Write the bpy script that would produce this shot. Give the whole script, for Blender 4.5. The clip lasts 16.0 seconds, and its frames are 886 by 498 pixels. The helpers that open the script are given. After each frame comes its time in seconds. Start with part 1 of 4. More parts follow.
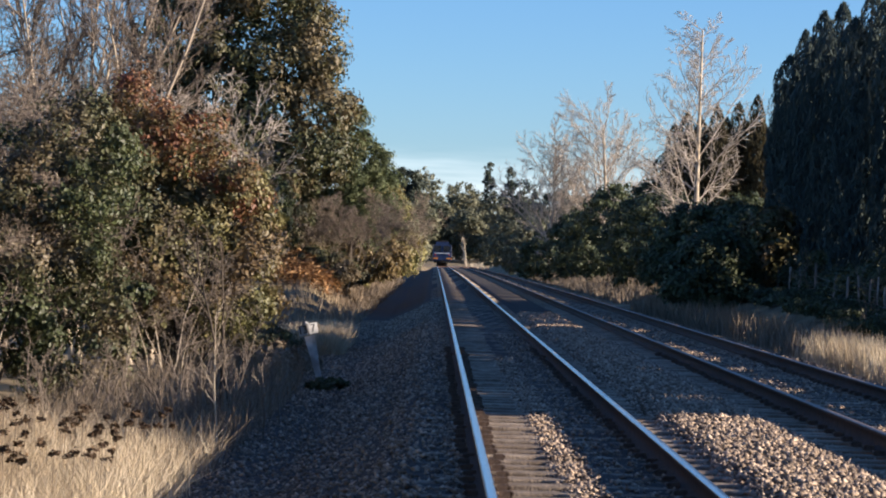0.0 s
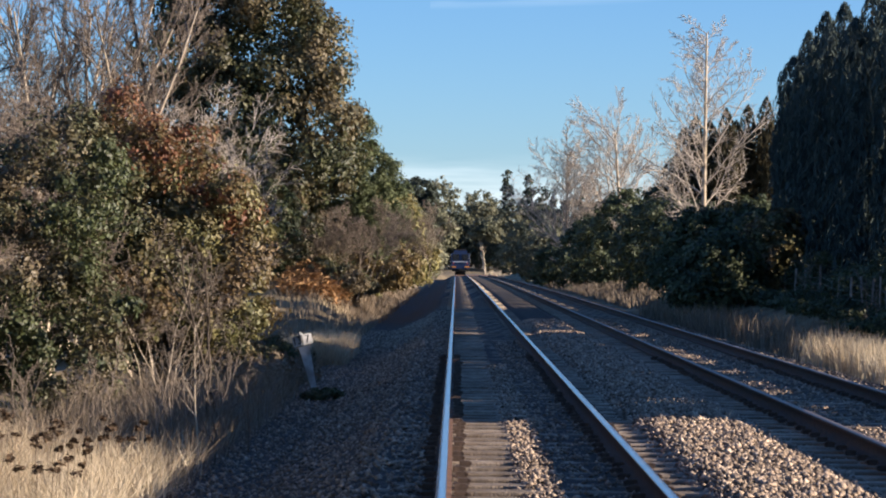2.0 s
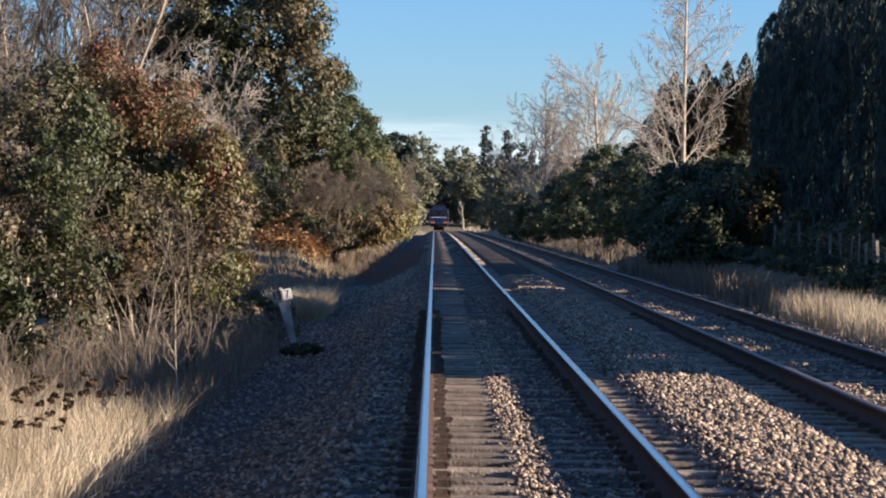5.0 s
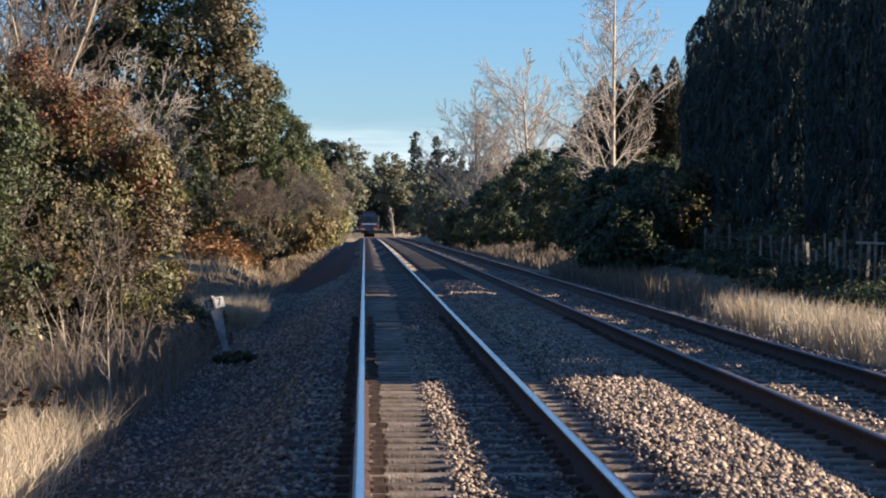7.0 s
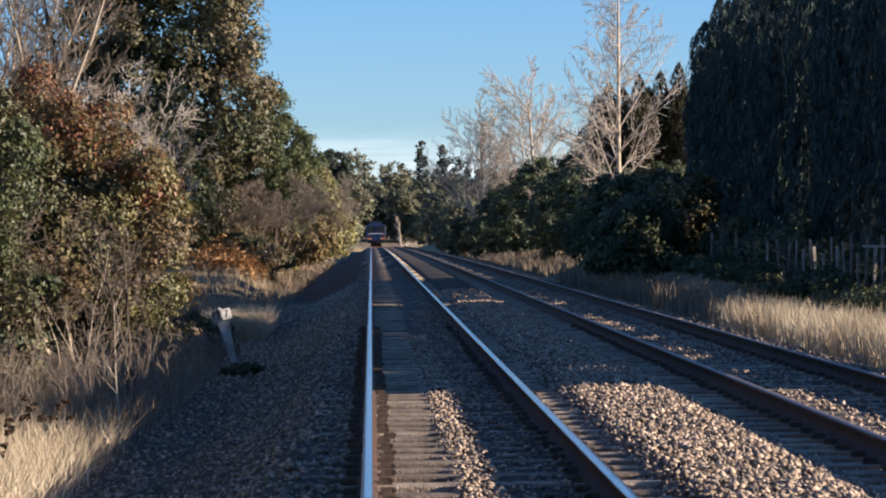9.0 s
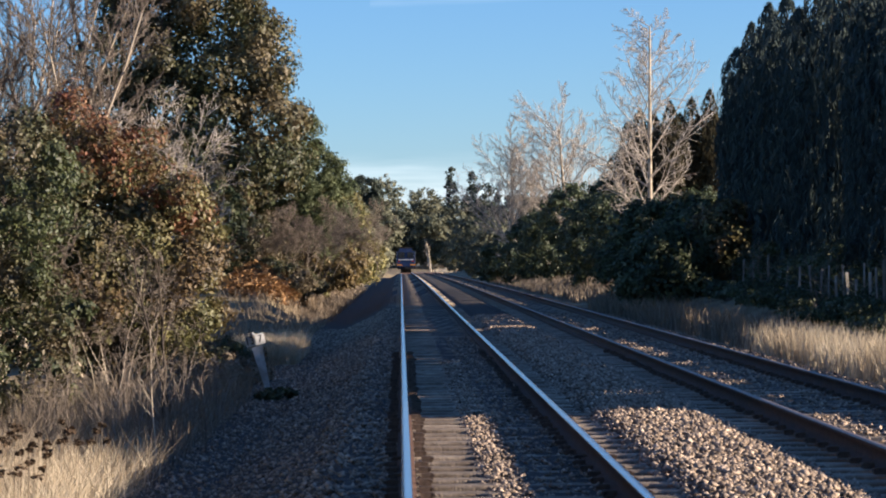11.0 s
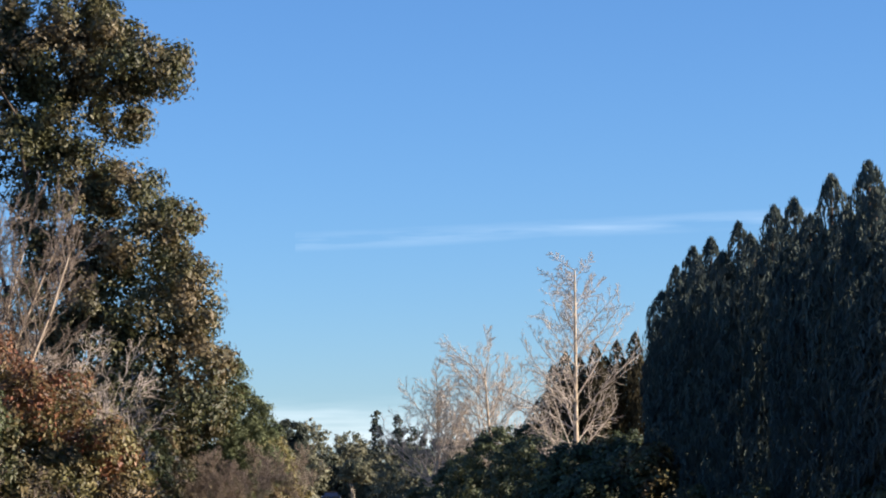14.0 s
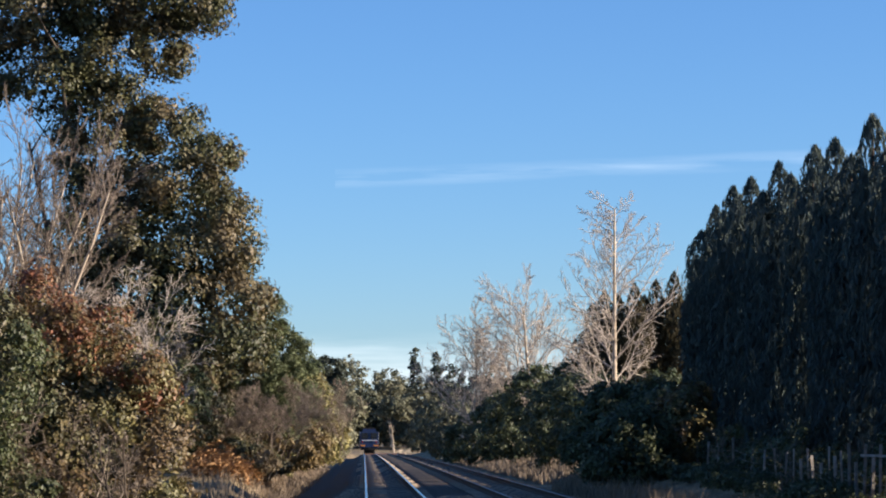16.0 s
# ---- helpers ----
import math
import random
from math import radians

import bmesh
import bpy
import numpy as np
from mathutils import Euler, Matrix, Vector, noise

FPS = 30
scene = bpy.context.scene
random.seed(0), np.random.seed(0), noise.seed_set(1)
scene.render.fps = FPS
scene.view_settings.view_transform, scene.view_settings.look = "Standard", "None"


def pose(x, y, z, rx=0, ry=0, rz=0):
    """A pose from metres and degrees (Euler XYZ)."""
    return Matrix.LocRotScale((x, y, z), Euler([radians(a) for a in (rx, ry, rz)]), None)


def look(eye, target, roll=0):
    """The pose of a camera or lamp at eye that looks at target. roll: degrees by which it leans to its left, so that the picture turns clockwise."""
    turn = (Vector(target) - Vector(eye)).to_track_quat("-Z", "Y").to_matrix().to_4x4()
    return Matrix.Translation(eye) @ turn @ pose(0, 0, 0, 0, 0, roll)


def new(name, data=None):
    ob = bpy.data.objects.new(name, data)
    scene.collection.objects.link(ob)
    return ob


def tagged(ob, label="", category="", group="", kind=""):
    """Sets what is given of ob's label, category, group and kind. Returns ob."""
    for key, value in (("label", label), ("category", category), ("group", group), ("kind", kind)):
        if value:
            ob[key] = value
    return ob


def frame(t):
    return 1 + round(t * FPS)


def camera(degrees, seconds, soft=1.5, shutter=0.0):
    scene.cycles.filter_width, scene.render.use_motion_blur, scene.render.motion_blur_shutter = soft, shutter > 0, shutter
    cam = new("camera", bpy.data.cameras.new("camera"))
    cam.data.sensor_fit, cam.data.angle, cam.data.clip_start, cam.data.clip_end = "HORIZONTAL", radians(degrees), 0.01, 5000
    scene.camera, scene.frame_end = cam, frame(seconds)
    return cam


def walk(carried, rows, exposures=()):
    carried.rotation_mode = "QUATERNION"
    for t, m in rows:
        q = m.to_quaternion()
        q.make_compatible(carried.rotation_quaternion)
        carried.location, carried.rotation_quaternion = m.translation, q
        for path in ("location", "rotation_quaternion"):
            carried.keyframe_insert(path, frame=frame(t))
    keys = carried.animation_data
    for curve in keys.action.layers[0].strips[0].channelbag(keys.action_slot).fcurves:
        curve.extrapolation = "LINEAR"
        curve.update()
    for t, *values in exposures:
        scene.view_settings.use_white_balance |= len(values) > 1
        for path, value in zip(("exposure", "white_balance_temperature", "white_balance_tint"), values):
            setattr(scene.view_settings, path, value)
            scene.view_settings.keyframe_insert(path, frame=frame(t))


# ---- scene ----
# A straight double-track railway in low winter sun. x across the track, y along it, z = 0 at the rail tops.
cam = camera(17.82, 16.0, soft=2.0)
PATH = [
    (0, (-0.419, -0.019, 1.510), (-0.273, 49.981, 1.574), 1.70),
    (0.5, (-0.151, -0.016, 1.495), (-0.063, 49.946, -0.437), 1.26),
    (1, (-0.016, 0.003, 1.499), (-0.371, 49.986, 0.227), 1.56),
    (1.5, (0.056, -0.015, 1.511), (-0.381, 49.983, 1.595), 1.01),
    (2, (0.066, -0.004, 1.508), (-0.166, 49.995, 1.720), 0.59),
    (2.5, (0.060, -0.005, 1.502), (0.026, 49.995, 1.358), 0.91),
    (3, (0.052, 0.005, 1.510), (0.126, 50.003, 1.119), 0.78),
    (5.5, (0.027, 0.007, 1.509), (0.217, 50.004, 0.937), 0.75),
    (6, (0.016, 0.007, 1.508), (0.305, 50.004, 1.061), 0.73),
    (6.5, (0.023, 0.006, 1.497), (0.567, 49.999, 0.847), 0.33),
    (7, (0.012, 0.028, 1.501), (1.402, 50.007, 1.051), 0.13),
    (7.5, (0.000, 0.000, 1.500), (1.540, 49.976, 1.390), -0.00),
    (8, (0.006, -0.005, 1.502), (1.440, 49.971, 0.903), -0.28),
    (8.5, (0.014, 0.014, 1.509), (1.133, 49.997, 0.898), -0.45),
    (9, (0.024, 0.040, 1.506), (1.290, 50.023, 1.210), -0.60),
    (11.5, (-0.052, -0.007, 1.486), (0.203, 49.990, 1.985), -0.50),
    (12, (-0.020, -0.002, 1.489), (-1.893, 49.929, 3.343), -1.07),
    (12.5, (-0.011, -0.019, 1.478), (-2.244, 49.852, 4.292), -1.55),
    (13, (-0.007, -0.010, 1.488), (-0.871, 49.851, 5.113), -1.14),
    (13.5, (-0.057, -0.011, 1.490), (1.316, 49.788, 5.753), -0.89),
    (14, (-0.074, -0.011, 1.493), (2.037, 49.745, 5.952), -0.74),
    (14.5, (-0.098, -0.003, 1.486), (1.752, 49.782, 5.736), -0.21),
    (15, (-0.081, -0.010, 1.496), (1.735, 49.776, 5.746), 0.24),
    (15.5, (-0.080, 0.006, 1.480), (1.010, 49.820, 5.647), 0.00),
    (16, (-0.077, -0.023, 1.487), (1.328, 49.844, 4.852), -0.22),
]
walk(cam, [(t, look(eye, target, roll)) for t, eye, target, roll in PATH])

# ---------------------------------------------------------------- light
SUN_AZ, SUN_EL = radians(98), radians(13.6)
TO_SUN = Vector((math.sin(SUN_AZ) * math.cos(SUN_EL), math.cos(SUN_AZ) * math.cos(SUN_EL), math.sin(SUN_EL)))
world = bpy.data.worlds.new("sky")
scene.world = world
world.use_nodes = True
wn, wl = world.node_tree.nodes, world.node_tree.links
sky = wn.new("ShaderNodeTexSky")
sky.sky_type, sky.sun_disc = "NISHITA", False
sky.sun_elevation, sky.sun_rotation = SUN_EL, SUN_AZ
sky.air_density, sky.dust_density, sky.ozone_density = 1.0, 0.0, 6.0
sky.altitude = 600
wbg = wn["Background"]
wbg.inputs["Strength"].default_value = 0.08


def wmath(op, a, b=None):
    n = wn.new("ShaderNodeMath")
    n.operation = op
    for i, v in enumerate((a, b)):
        if v is None:
            continue
        if isinstance(v, (int, float)):
            n.inputs[i].default_value = v
        else:
            wl.new(v, n.inputs[i])
    return n.outputs[0]


# one thin high vapour trail and a little low cloud
wco = wn.new("ShaderNodeTexCoord")
wsep = wn.new("ShaderNodeSeparateXYZ")
wl.new(wco.outputs["Generated"], wsep.inputs[0])
wx, wy, wz = wsep.outputs
height_off = wmath("SUBTRACT", wz, wmath("ADD", wmath("MULTIPLY", wx, 0.035), 0.0925))
thin = wmath("SUBTRACT", 1.0, wmath("MINIMUM", wmath("MULTIPLY", wmath("ABSOLUTE", height_off), 260.0), 1.0))
wmap = wn.new("ShaderNodeMapping")
wmap.inputs["Scale"].default_value = (14, 14, 160)
wl.new(wco.outputs["Generated"], wmap.inputs[0])
wnoise = wn.new("ShaderNodeTexNoise")
wnoise.inputs["Scale"].default_value, wnoise.inputs["Detail"].default_value = 1.6, 4
wl.new(wmap.outputs[0], wnoise.inputs["Vector"])
streak = wmath("MULTIPLY", thin, wmath("MULTIPLY", wmath("MAXIMUM", wmath("SUBTRACT", wnoise.outputs[0], 0.38), 0.0), 0.5))
span = wmath("MULTIPLY", wmath("GREATER_THAN", wy, 0.0), wmath("GREATER_THAN", wx, -0.01))
trail = wmath("MULTIPLY", streak, span)
low = wmath("SUBTRACT", 1.0, wmath("MINIMUM", wmath("MULTIPLY", wmath("ABSOLUTE", wmath("SUBTRACT", wz, 0.022)), 60.0), 1.0))
cloud = wmath("MULTIPLY", low, wmath("MULTIPLY", wmath("MAXIMUM", wmath("SUBTRACT", wnoise.outputs[0], 0.3), 0.0), 1.2))
wmix = wn.new("ShaderNodeMix")
wmix.data_type = "RGBA"
wl.new(wmath("MINIMUM", wmath("ADD", trail, cloud), 0.7), wmix.inputs["Factor"])
wtint = wn.new("ShaderNodeMix")
wtint.data_type, wtint.blend_type = "RGBA", "MULTIPLY"
wtint.inputs["Factor"].default_value = 1.0
wl.new(sky.outputs[0], wtint.inputs[6])
wtint.inputs[7].default_value = (1.0, 0.99, 1.09, 1)
wl.new(wtint.outputs[2], wmix.inputs[6])
wmix.inputs[7].default_value = (8.5, 9.0, 9.6, 1)
wl.new(wmix.outputs[2], wbg.inputs["Color"])

sun_data = bpy.data.lights.new("sun", "SUN")
sun_data.energy, sun_data.angle, sun_data.color = 5.0, radians(0.5), (1.0, 0.85, 0.71)
sun = new("sun", sun_data)
sun.matrix_world = look(TO_SUN * 100, (0, 0, 0))
scene.view_settings.exposure = 1.19


# ---------------------------------------------------------------- materials
def mat(name, c1, c2, scale=3.0, rough=0.85, bump=0.3, fine=40.0, island=0.0, metal=0.0, c3=None, big=0.25, piece=0.0, through_light=0.0, spec=0.3):
    """Two-scale noise between c1 and c2 (stains in c3), value shifts by island or by object, and fine relief."""
    m = bpy.data.materials.new(name)
    m.use_nodes = True
    n, l = m.node_tree.nodes, m.node_tree.links
    p = n["Principled BSDF"]
    co = n.new("ShaderNodeNewGeometry")
    tex = n.new("ShaderNodeTexNoise")
    tex.inputs["Scale"].default_value, tex.inputs["Detail"].default_value = scale, 7
    l.new(co.outputs["Position"], tex.inputs["Vector"])
    ramp = n.new("ShaderNodeValToRGB")
    ramp.color_ramp.elements[0].position, ramp.color_ramp.elements[1].position = 0.32, 0.68
    ramp.color_ramp.elements[0].color, ramp.color_ramp.elements[1].color = (*c1, 1), (*c2, 1)
    l.new(tex.outputs[0], ramp.inputs[0])
    out = ramp.outputs[0]
    if c3:
        big_tex = n.new("ShaderNodeTexNoise")
        big_tex.inputs["Scale"].default_value, big_tex.inputs["Detail"].default_value = scale * big, 4
        l.new(co.outputs["Position"], big_tex.inputs["Vector"])
        r2 = n.new("ShaderNodeValToRGB")
        r2.color_ramp.elements[0].position, r2.color_ramp.elements[1].position = 0.45, 0.62
        l.new(big_tex.outputs[0], r2.inputs[0])
        mx = n.new("ShaderNodeMix")
        mx.data_type = "RGBA"
        l.new(r2.outputs[0], mx.inputs["Factor"])
        l.new(out, mx.inputs[6])
        mx.inputs[7].default_value = (*c3, 1)
        out = mx.outputs[2]
    if island or piece:
        src = co.outputs["Random Per Island"]
        if piece:
            src = n.new("ShaderNodeObjectInfo").outputs["Random"]
        rng = n.new("ShaderNodeMapRange")
        amount = island or piece
        rng.inputs["To Min"].default_value, rng.inputs["To Max"].default_value = 1 - amount, 1 + amount
        l.new(src, rng.inputs["Value"])
        hsv = n.new("ShaderNodeHueSaturation")
        l.new(rng.outputs[0], hsv.inputs["Value"])
        l.new(out, hsv.inputs["Color"])
        out = hsv.outputs[0]
    l.new(out, p.inputs["Base Color"])
    p.inputs["Roughness"].default_value, p.inputs["Metallic"].default_value = rough, metal
    p.inputs["Specular IOR Level"].default_value = spec
    if bump:
        bt = n.new("ShaderNodeTexNoise")
        bt.inputs["Scale"].default_value, bt.inputs["Detail"].default_value = fine, 5
        l.new(co.outputs["Position"], bt.inputs["Vector"])
        b = n.new("ShaderNodeBump")
        b.inputs["Strength"].default_value, b.inputs["Distance"].default_value = bump, 0.02
        l.new(bt.outputs[0], b.inputs["Height"])
        l.new(b.outputs[0], p.inputs["Normal"])
    if through_light:
        tr = n.new("ShaderNodeBsdfTranslucent")
        l.new(out, tr.inputs["Color"])
        ms = n.new("ShaderNodeMixShader")
        ms.inputs[0].default_value = through_light
        l.new(p.outputs[0], ms.inputs[1])
        l.new(tr.outputs[0], ms.inputs[2])
        l.new(ms.outputs[0], n["Material Output"].inputs["Surface"])
    return m


def leaf_mat(name, c1, c2, scale=0.9, rough=0.5, island=0.45, c3=None, big=0.6, spec=0.35):
    return mat(name, c1, c2, scale, rough, 0, island=island, c3=c3, big=big, through_light=0.22, spec=spec)


M_DIRT = mat("dry_soil_and_litter", (0.09, 0.07, 0.045), (0.24, 0.18, 0.10), 2.2, 0.95, 0.8, 30, c3=(0.30, 0.23, 0.13), big=0.08)
# bed coloured darker than its stones, with the shade among them put in
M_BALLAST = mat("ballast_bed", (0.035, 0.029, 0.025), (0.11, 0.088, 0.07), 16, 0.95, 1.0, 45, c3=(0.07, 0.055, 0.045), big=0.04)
M_STONE = mat("ballast_stone", (0.12, 0.085, 0.06), (0.52, 0.395, 0.285), 9, 0.9, 0.3, 80, island=0.5)
M_SLEEPER = mat("weathered_sleeper", (0.22, 0.17, 0.12), (0.42, 0.33, 0.24), 9, 0.9, 0.8, 45, c3=(0.22, 0.165, 0.115), big=0.3, piece=0.25)
M_RAILSIDE = mat("rusty_rail", (0.045, 0.025, 0.018), (0.10, 0.052, 0.032), 12, 0.8, 0.4, 60)
M_RAILTOP = mat("polished_rail_head", (0.55, 0.57, 0.60), (0.70, 0.71, 0.73), 3, 0.22, 0.05, 50, metal=1.0)
M_RAILDULL = mat("dull_rail_head", (0.16, 0.12, 0.10), (0.27, 0.22, 0.19), 6, 0.5, 0.2, 50, metal=0.7)
M_CLIP = mat("rusted_clip", (0.08, 0.055, 0.04), (0.17, 0.115, 0.08), 20, 0.75, 0.3, 90)
M_STRAW = mat("straw_blades", (0.52, 0.42, 0.28), (0.70, 0.60, 0.44), 1.4, 0.8, 0, island=0.3, c3=(0.44, 0.34, 0.22), big=0.5, through_light=0.25)
M_STRAWDARK = mat("brown_dead_stems", (0.155, 0.118, 0.082), (0.32, 0.25, 0.175), 1.2, 0.9, 0, island=0.35, through_light=0.15)
M_SEED = mat("brown_seed_heads", (0.05, 0.03, 0.018), (0.12, 0.075, 0.04), 8, 0.9, 0, island=0.4)
M_TWIG = mat("grey_brown_twigs", (0.12, 0.093, 0.072), (0.25, 0.20, 0.155), 3, 0.9, 0.3, 60, island=0.25)
M_PALEBARK = mat("pale_bark", (0.34, 0.27, 0.19), (0.54, 0.45, 0.34), 4, 0.85, 0.4, 30, island=0.15)
M_DARKBARK = mat("dark_bark", (0.045, 0.034, 0.026), (0.11, 0.085, 0.062), 4, 0.9, 0.6, 25)
M_GREYTWIG = mat("winter_twigs", (0.33, 0.275, 0.22), (0.50, 0.43, 0.355), 2, 0.9, 0, island=0.2)
M_RED = leaf_mat("reddened_leaves", (0.155, 0.058, 0.034), (0.25, 0.112, 0.055), 1.8, island=0.55, c3=(0.135, 0.105, 0.042), big=0.9)
M_OLIVE = leaf_mat("olive_yellow_leaves", (0.085, 0.088, 0.034), (0.215, 0.185, 0.075), 1.4, c3=(0.15, 0.10, 0.048), big=0.7)
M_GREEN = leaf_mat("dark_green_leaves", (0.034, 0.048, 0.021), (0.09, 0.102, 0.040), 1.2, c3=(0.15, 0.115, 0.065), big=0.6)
M_EVER = leaf_mat("evergreen_leaves", (0.048, 0.056, 0.024), (0.11, 0.105, 0.042), 0.6, c3=(0.15, 0.115, 0.06), big=0.8)
M_PINE = leaf_mat("pine_needles", (0.075, 0.10, 0.042), (0.14, 0.155, 0.068), 0.5, rough=0.65)
M_LIME = leaf_mat("yellow_green_leaves", (0.18, 0.18, 0.062), (0.31, 0.265, 0.105), 0.4, c3=(0.17, 0.12, 0.05), big=0.6)
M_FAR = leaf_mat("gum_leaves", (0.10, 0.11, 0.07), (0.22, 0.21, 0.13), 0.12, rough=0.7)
M_FARDARK = leaf_mat("far_dark_leaves", (0.035, 0.048, 0.035), (0.075, 0.085, 0.055), 0.12, rough=0.7)
M_CYPRESS = leaf_mat("cypress_sprays", (0.068, 0.090, 0.084), (0.105, 0.130, 0.112), 0.8, island=0.25, rough=0.7, spec=0.15)
M_CYPRESSBROWN = leaf_mat("bronzed_cypress_sprays", (0.045, 0.042, 0.022), (0.10, 0.080, 0.042), 0.6, rough=0.7, spec=0.15)
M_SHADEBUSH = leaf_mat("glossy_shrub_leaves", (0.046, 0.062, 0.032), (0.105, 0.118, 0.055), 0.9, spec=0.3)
M_FERN = leaf_mat("dead_orange_fern", (0.30, 0.155, 0.065), (0.44, 0.26, 0.12), 1.5, rough=0.8)
M_POST = mat("old_white_paint", (0.40, 0.39, 0.38), (0.58, 0.57, 0.55), 6, 0.7, 0.3, 50, c3=(0.30, 0.28, 0.25), big=0.6)
M_INK = mat("black_paint", (0.015, 0.015, 0.017), (0.03, 0.03, 0.032), 9, 0.6, 0.1, 50)
M_WOODGREY = mat("silvered_timber", (0.22, 0.19, 0.155), (0.42, 0.37, 0.31), 5, 0.9, 0.6, 40, piece=0.3)
M_WIRE = mat("fence_wire", (0.20, 0.20, 0.19), (0.34, 0.33, 0.31), 30, 0.55, 0, metal=0.8)
M_NAVY = mat("navy_paint", (0.012, 0.020, 0.055), (0.018, 0.030, 0.075), 2, 0.35, 0.05, 20, spec=0.5)
M_ORANGE = mat("orange_paint", (0.62, 0.24, 0.03), (0.75, 0.31, 0.05), 2, 0.4, 0.05, 20)
M_SILVER = mat("pale_side_panels", (0.62, 0.62, 0.60), (0.74, 0.74, 0.72), 2, 0.35, 0.05, 20, spec=0.5)
M_GLASS = mat("dark_train_glass", (0.010, 0.012, 0.018), (0.02, 0.024, 0.032), 2, 0.08, 0, spec=0.6)
M_UNDER = mat("grimy_underframe", (0.015, 0.014, 0.013), (0.04, 0.036, 0.032), 4, 0.8, 0.3, 20)
M_LAMPRED = mat("red_lamp_lens", (0.35, 0.02, 0.015), (0.45, 0.03, 0.02), 4, 0.2, 0)


# ---------------------------------------------------------------- mesh helpers
def smooth(a, b, v):
    t = np.clip((np.asarray(v, float) - a) / (b - a), 0, 1)
    return t * t * (3 - 2 * t)


def grade(y):
    """The line falls away gently with distance."""
    return -5.5e-6 * np.clip(np.asarray(y, float) - 100, 0, 700) ** 2


def bend(y):
    """Sideways shift of the line: straight, then a long curve to the right."""
    return np.clip(np.asarray(y, float) - 450, 0, 400) ** 2 / 900.0


def ground_z(x, y):
    x, y = np.asarray(x, float), np.asarray(y, float)
    x = x - bend(y)
    z = -0.33 + 0 * x
    z = z - 0.62 * np.clip((-0.58 - x) / 1.34, 0, 1)
    bank = smooth(97, 111, y) * (1 - 0.55 * smooth(150, 260, y))
    z = z + 1.75 * bank * smooth(-3.0, -5.4, x) + 0.35 * smooth(-3.2, -7, x) * smooth(45, 25, y)
    z = z + smooth(6.6, 10.4, x) * (0.48 + 0.38 * smooth(58, 80, y))
    z = z + 2.0 * smooth(14, 60, np.abs(x))
    rough_part = np.clip(np.abs(x - 2.2) - 4.2, 0, 1)
    z = z + rough_part * (0.06 * np.sin(x * 2.1 + y * 0.9) * np.sin(y * 1.3 - x) + 0.05 * np.sin(x * 5.3) * np.sin(y * 3.7 + 1))
    return z + grade(y)


def mesh_of(name, verts, faces, materials, smooth_shade=False, index=None):
    """A mesh from vertex and face arrays (all faces with the same number of corners)."""
    me = bpy.data.meshes.new(name)
    verts, faces = np.asarray(verts, np.float32), np.asarray(faces, np.int32)
    k = faces.shape[1]
    me.vertices.add(len(verts))
    me.vertices.foreach_set("co", verts.ravel())
    me.loops.add(faces.size)
    me.loops.foreach_set("vertex_index", faces.ravel())
    me.polygons.add(len(faces))
    me.polygons.foreach_set("loop_start", np.arange(0, faces.size, k, dtype=np.int32))
    for m in materials if isinstance(materials, (list, tuple)) else [materials]:
        me.materials.append(m)
    if index is not None:
        me.polygons.foreach_set("material_index", np.asarray(index, np.int32))
    if smooth_shade:
        me.polygons.foreach_set("use_smooth", np.ones(len(faces), bool))
    me.update(calc_edges=True)
    me.validate()
    return me


def child(name, me, parent, label="", kind=""):
    ob = new(name, me)
    ob.parent = parent
    return tagged(ob, label, kind=kind)


def part(name, bm, material, parent, label=""):
    me = bpy.data.meshes.new(name)
    bm.to_mesh(me)
    bm.free()
    for m in material if isinstance(material, (list, tuple)) else [material]:
        me.materials.append(m)
    return child(name, me, parent, label)


def box(bm, x0, x1, y0, y1, z0, z1, bevel=0.0, mi=0):
    made = bmesh.ops.create_cube(bm, size=1, matrix=Matrix.Translation(((x0 + x1) / 2, (y0 + y1) / 2, (z0 + z1) / 2)) @ Matrix.Diagonal((x1 - x0, y1 - y0, z1 - z0, 1)))
    faces = {f for v in made["verts"] for f in v.link_faces}
    for f in faces:
        f.material_index = mi
    if bevel:
        bmesh.ops.bevel(bm, geom=list({e for v in made["verts"] for e in v.link_edges}), offset=bevel, segments=2, affect="EDGES")
    return bm


def anchor(name, x, y, z, label, category, group="", kind=""):
    ob = new(name)
    ob.location = (x, y, z)
    ob.empty_display_size = 0.2
    return tagged(ob, label, category, group, kind)


def tubes(segs, sides=4):
    """Tapered prisms for rows of (x0 y0 z0 x1 y1 z1 r0 r1)."""
    s = np.asarray(segs, float)
    a, b, r0, r1 = s[:, :3], s[:, 3:6], s[:, 6:7], s[:, 7:8]
    d = b - a
    d /= np.linalg.norm(d, axis=1, keepdims=True) + 1e-9
    ref = np.where(np.abs(d[:, 2:3]) > 0.9, [[1.0, 0, 0]], [[0, 0, 1.0]])
    u = np.cross(d, ref)
    u /= np.linalg.norm(u, axis=1, keepdims=True)
    v = np.cross(d, u)
    ang = np.arange(sides) * 2 * math.pi / sides
    ring = u[:, None] * np.cos(ang)[None, :, None] + v[:, None] * np.sin(ang)[None, :, None]
    verts = np.concatenate([a[:, None] + ring * r0[:, None], b[:, None] + ring * r1[:, None]], 1)
    base = np.arange(len(s))[:, None] * 2 * sides
    i = np.arange(sides)
    j = (i + 1) % sides
    quad = np.stack([i, j, j + sides, i + sides], 1)
    return verts.reshape(-1, 3), (base[:, :, None] + quad[None]).reshape(-1, 4)


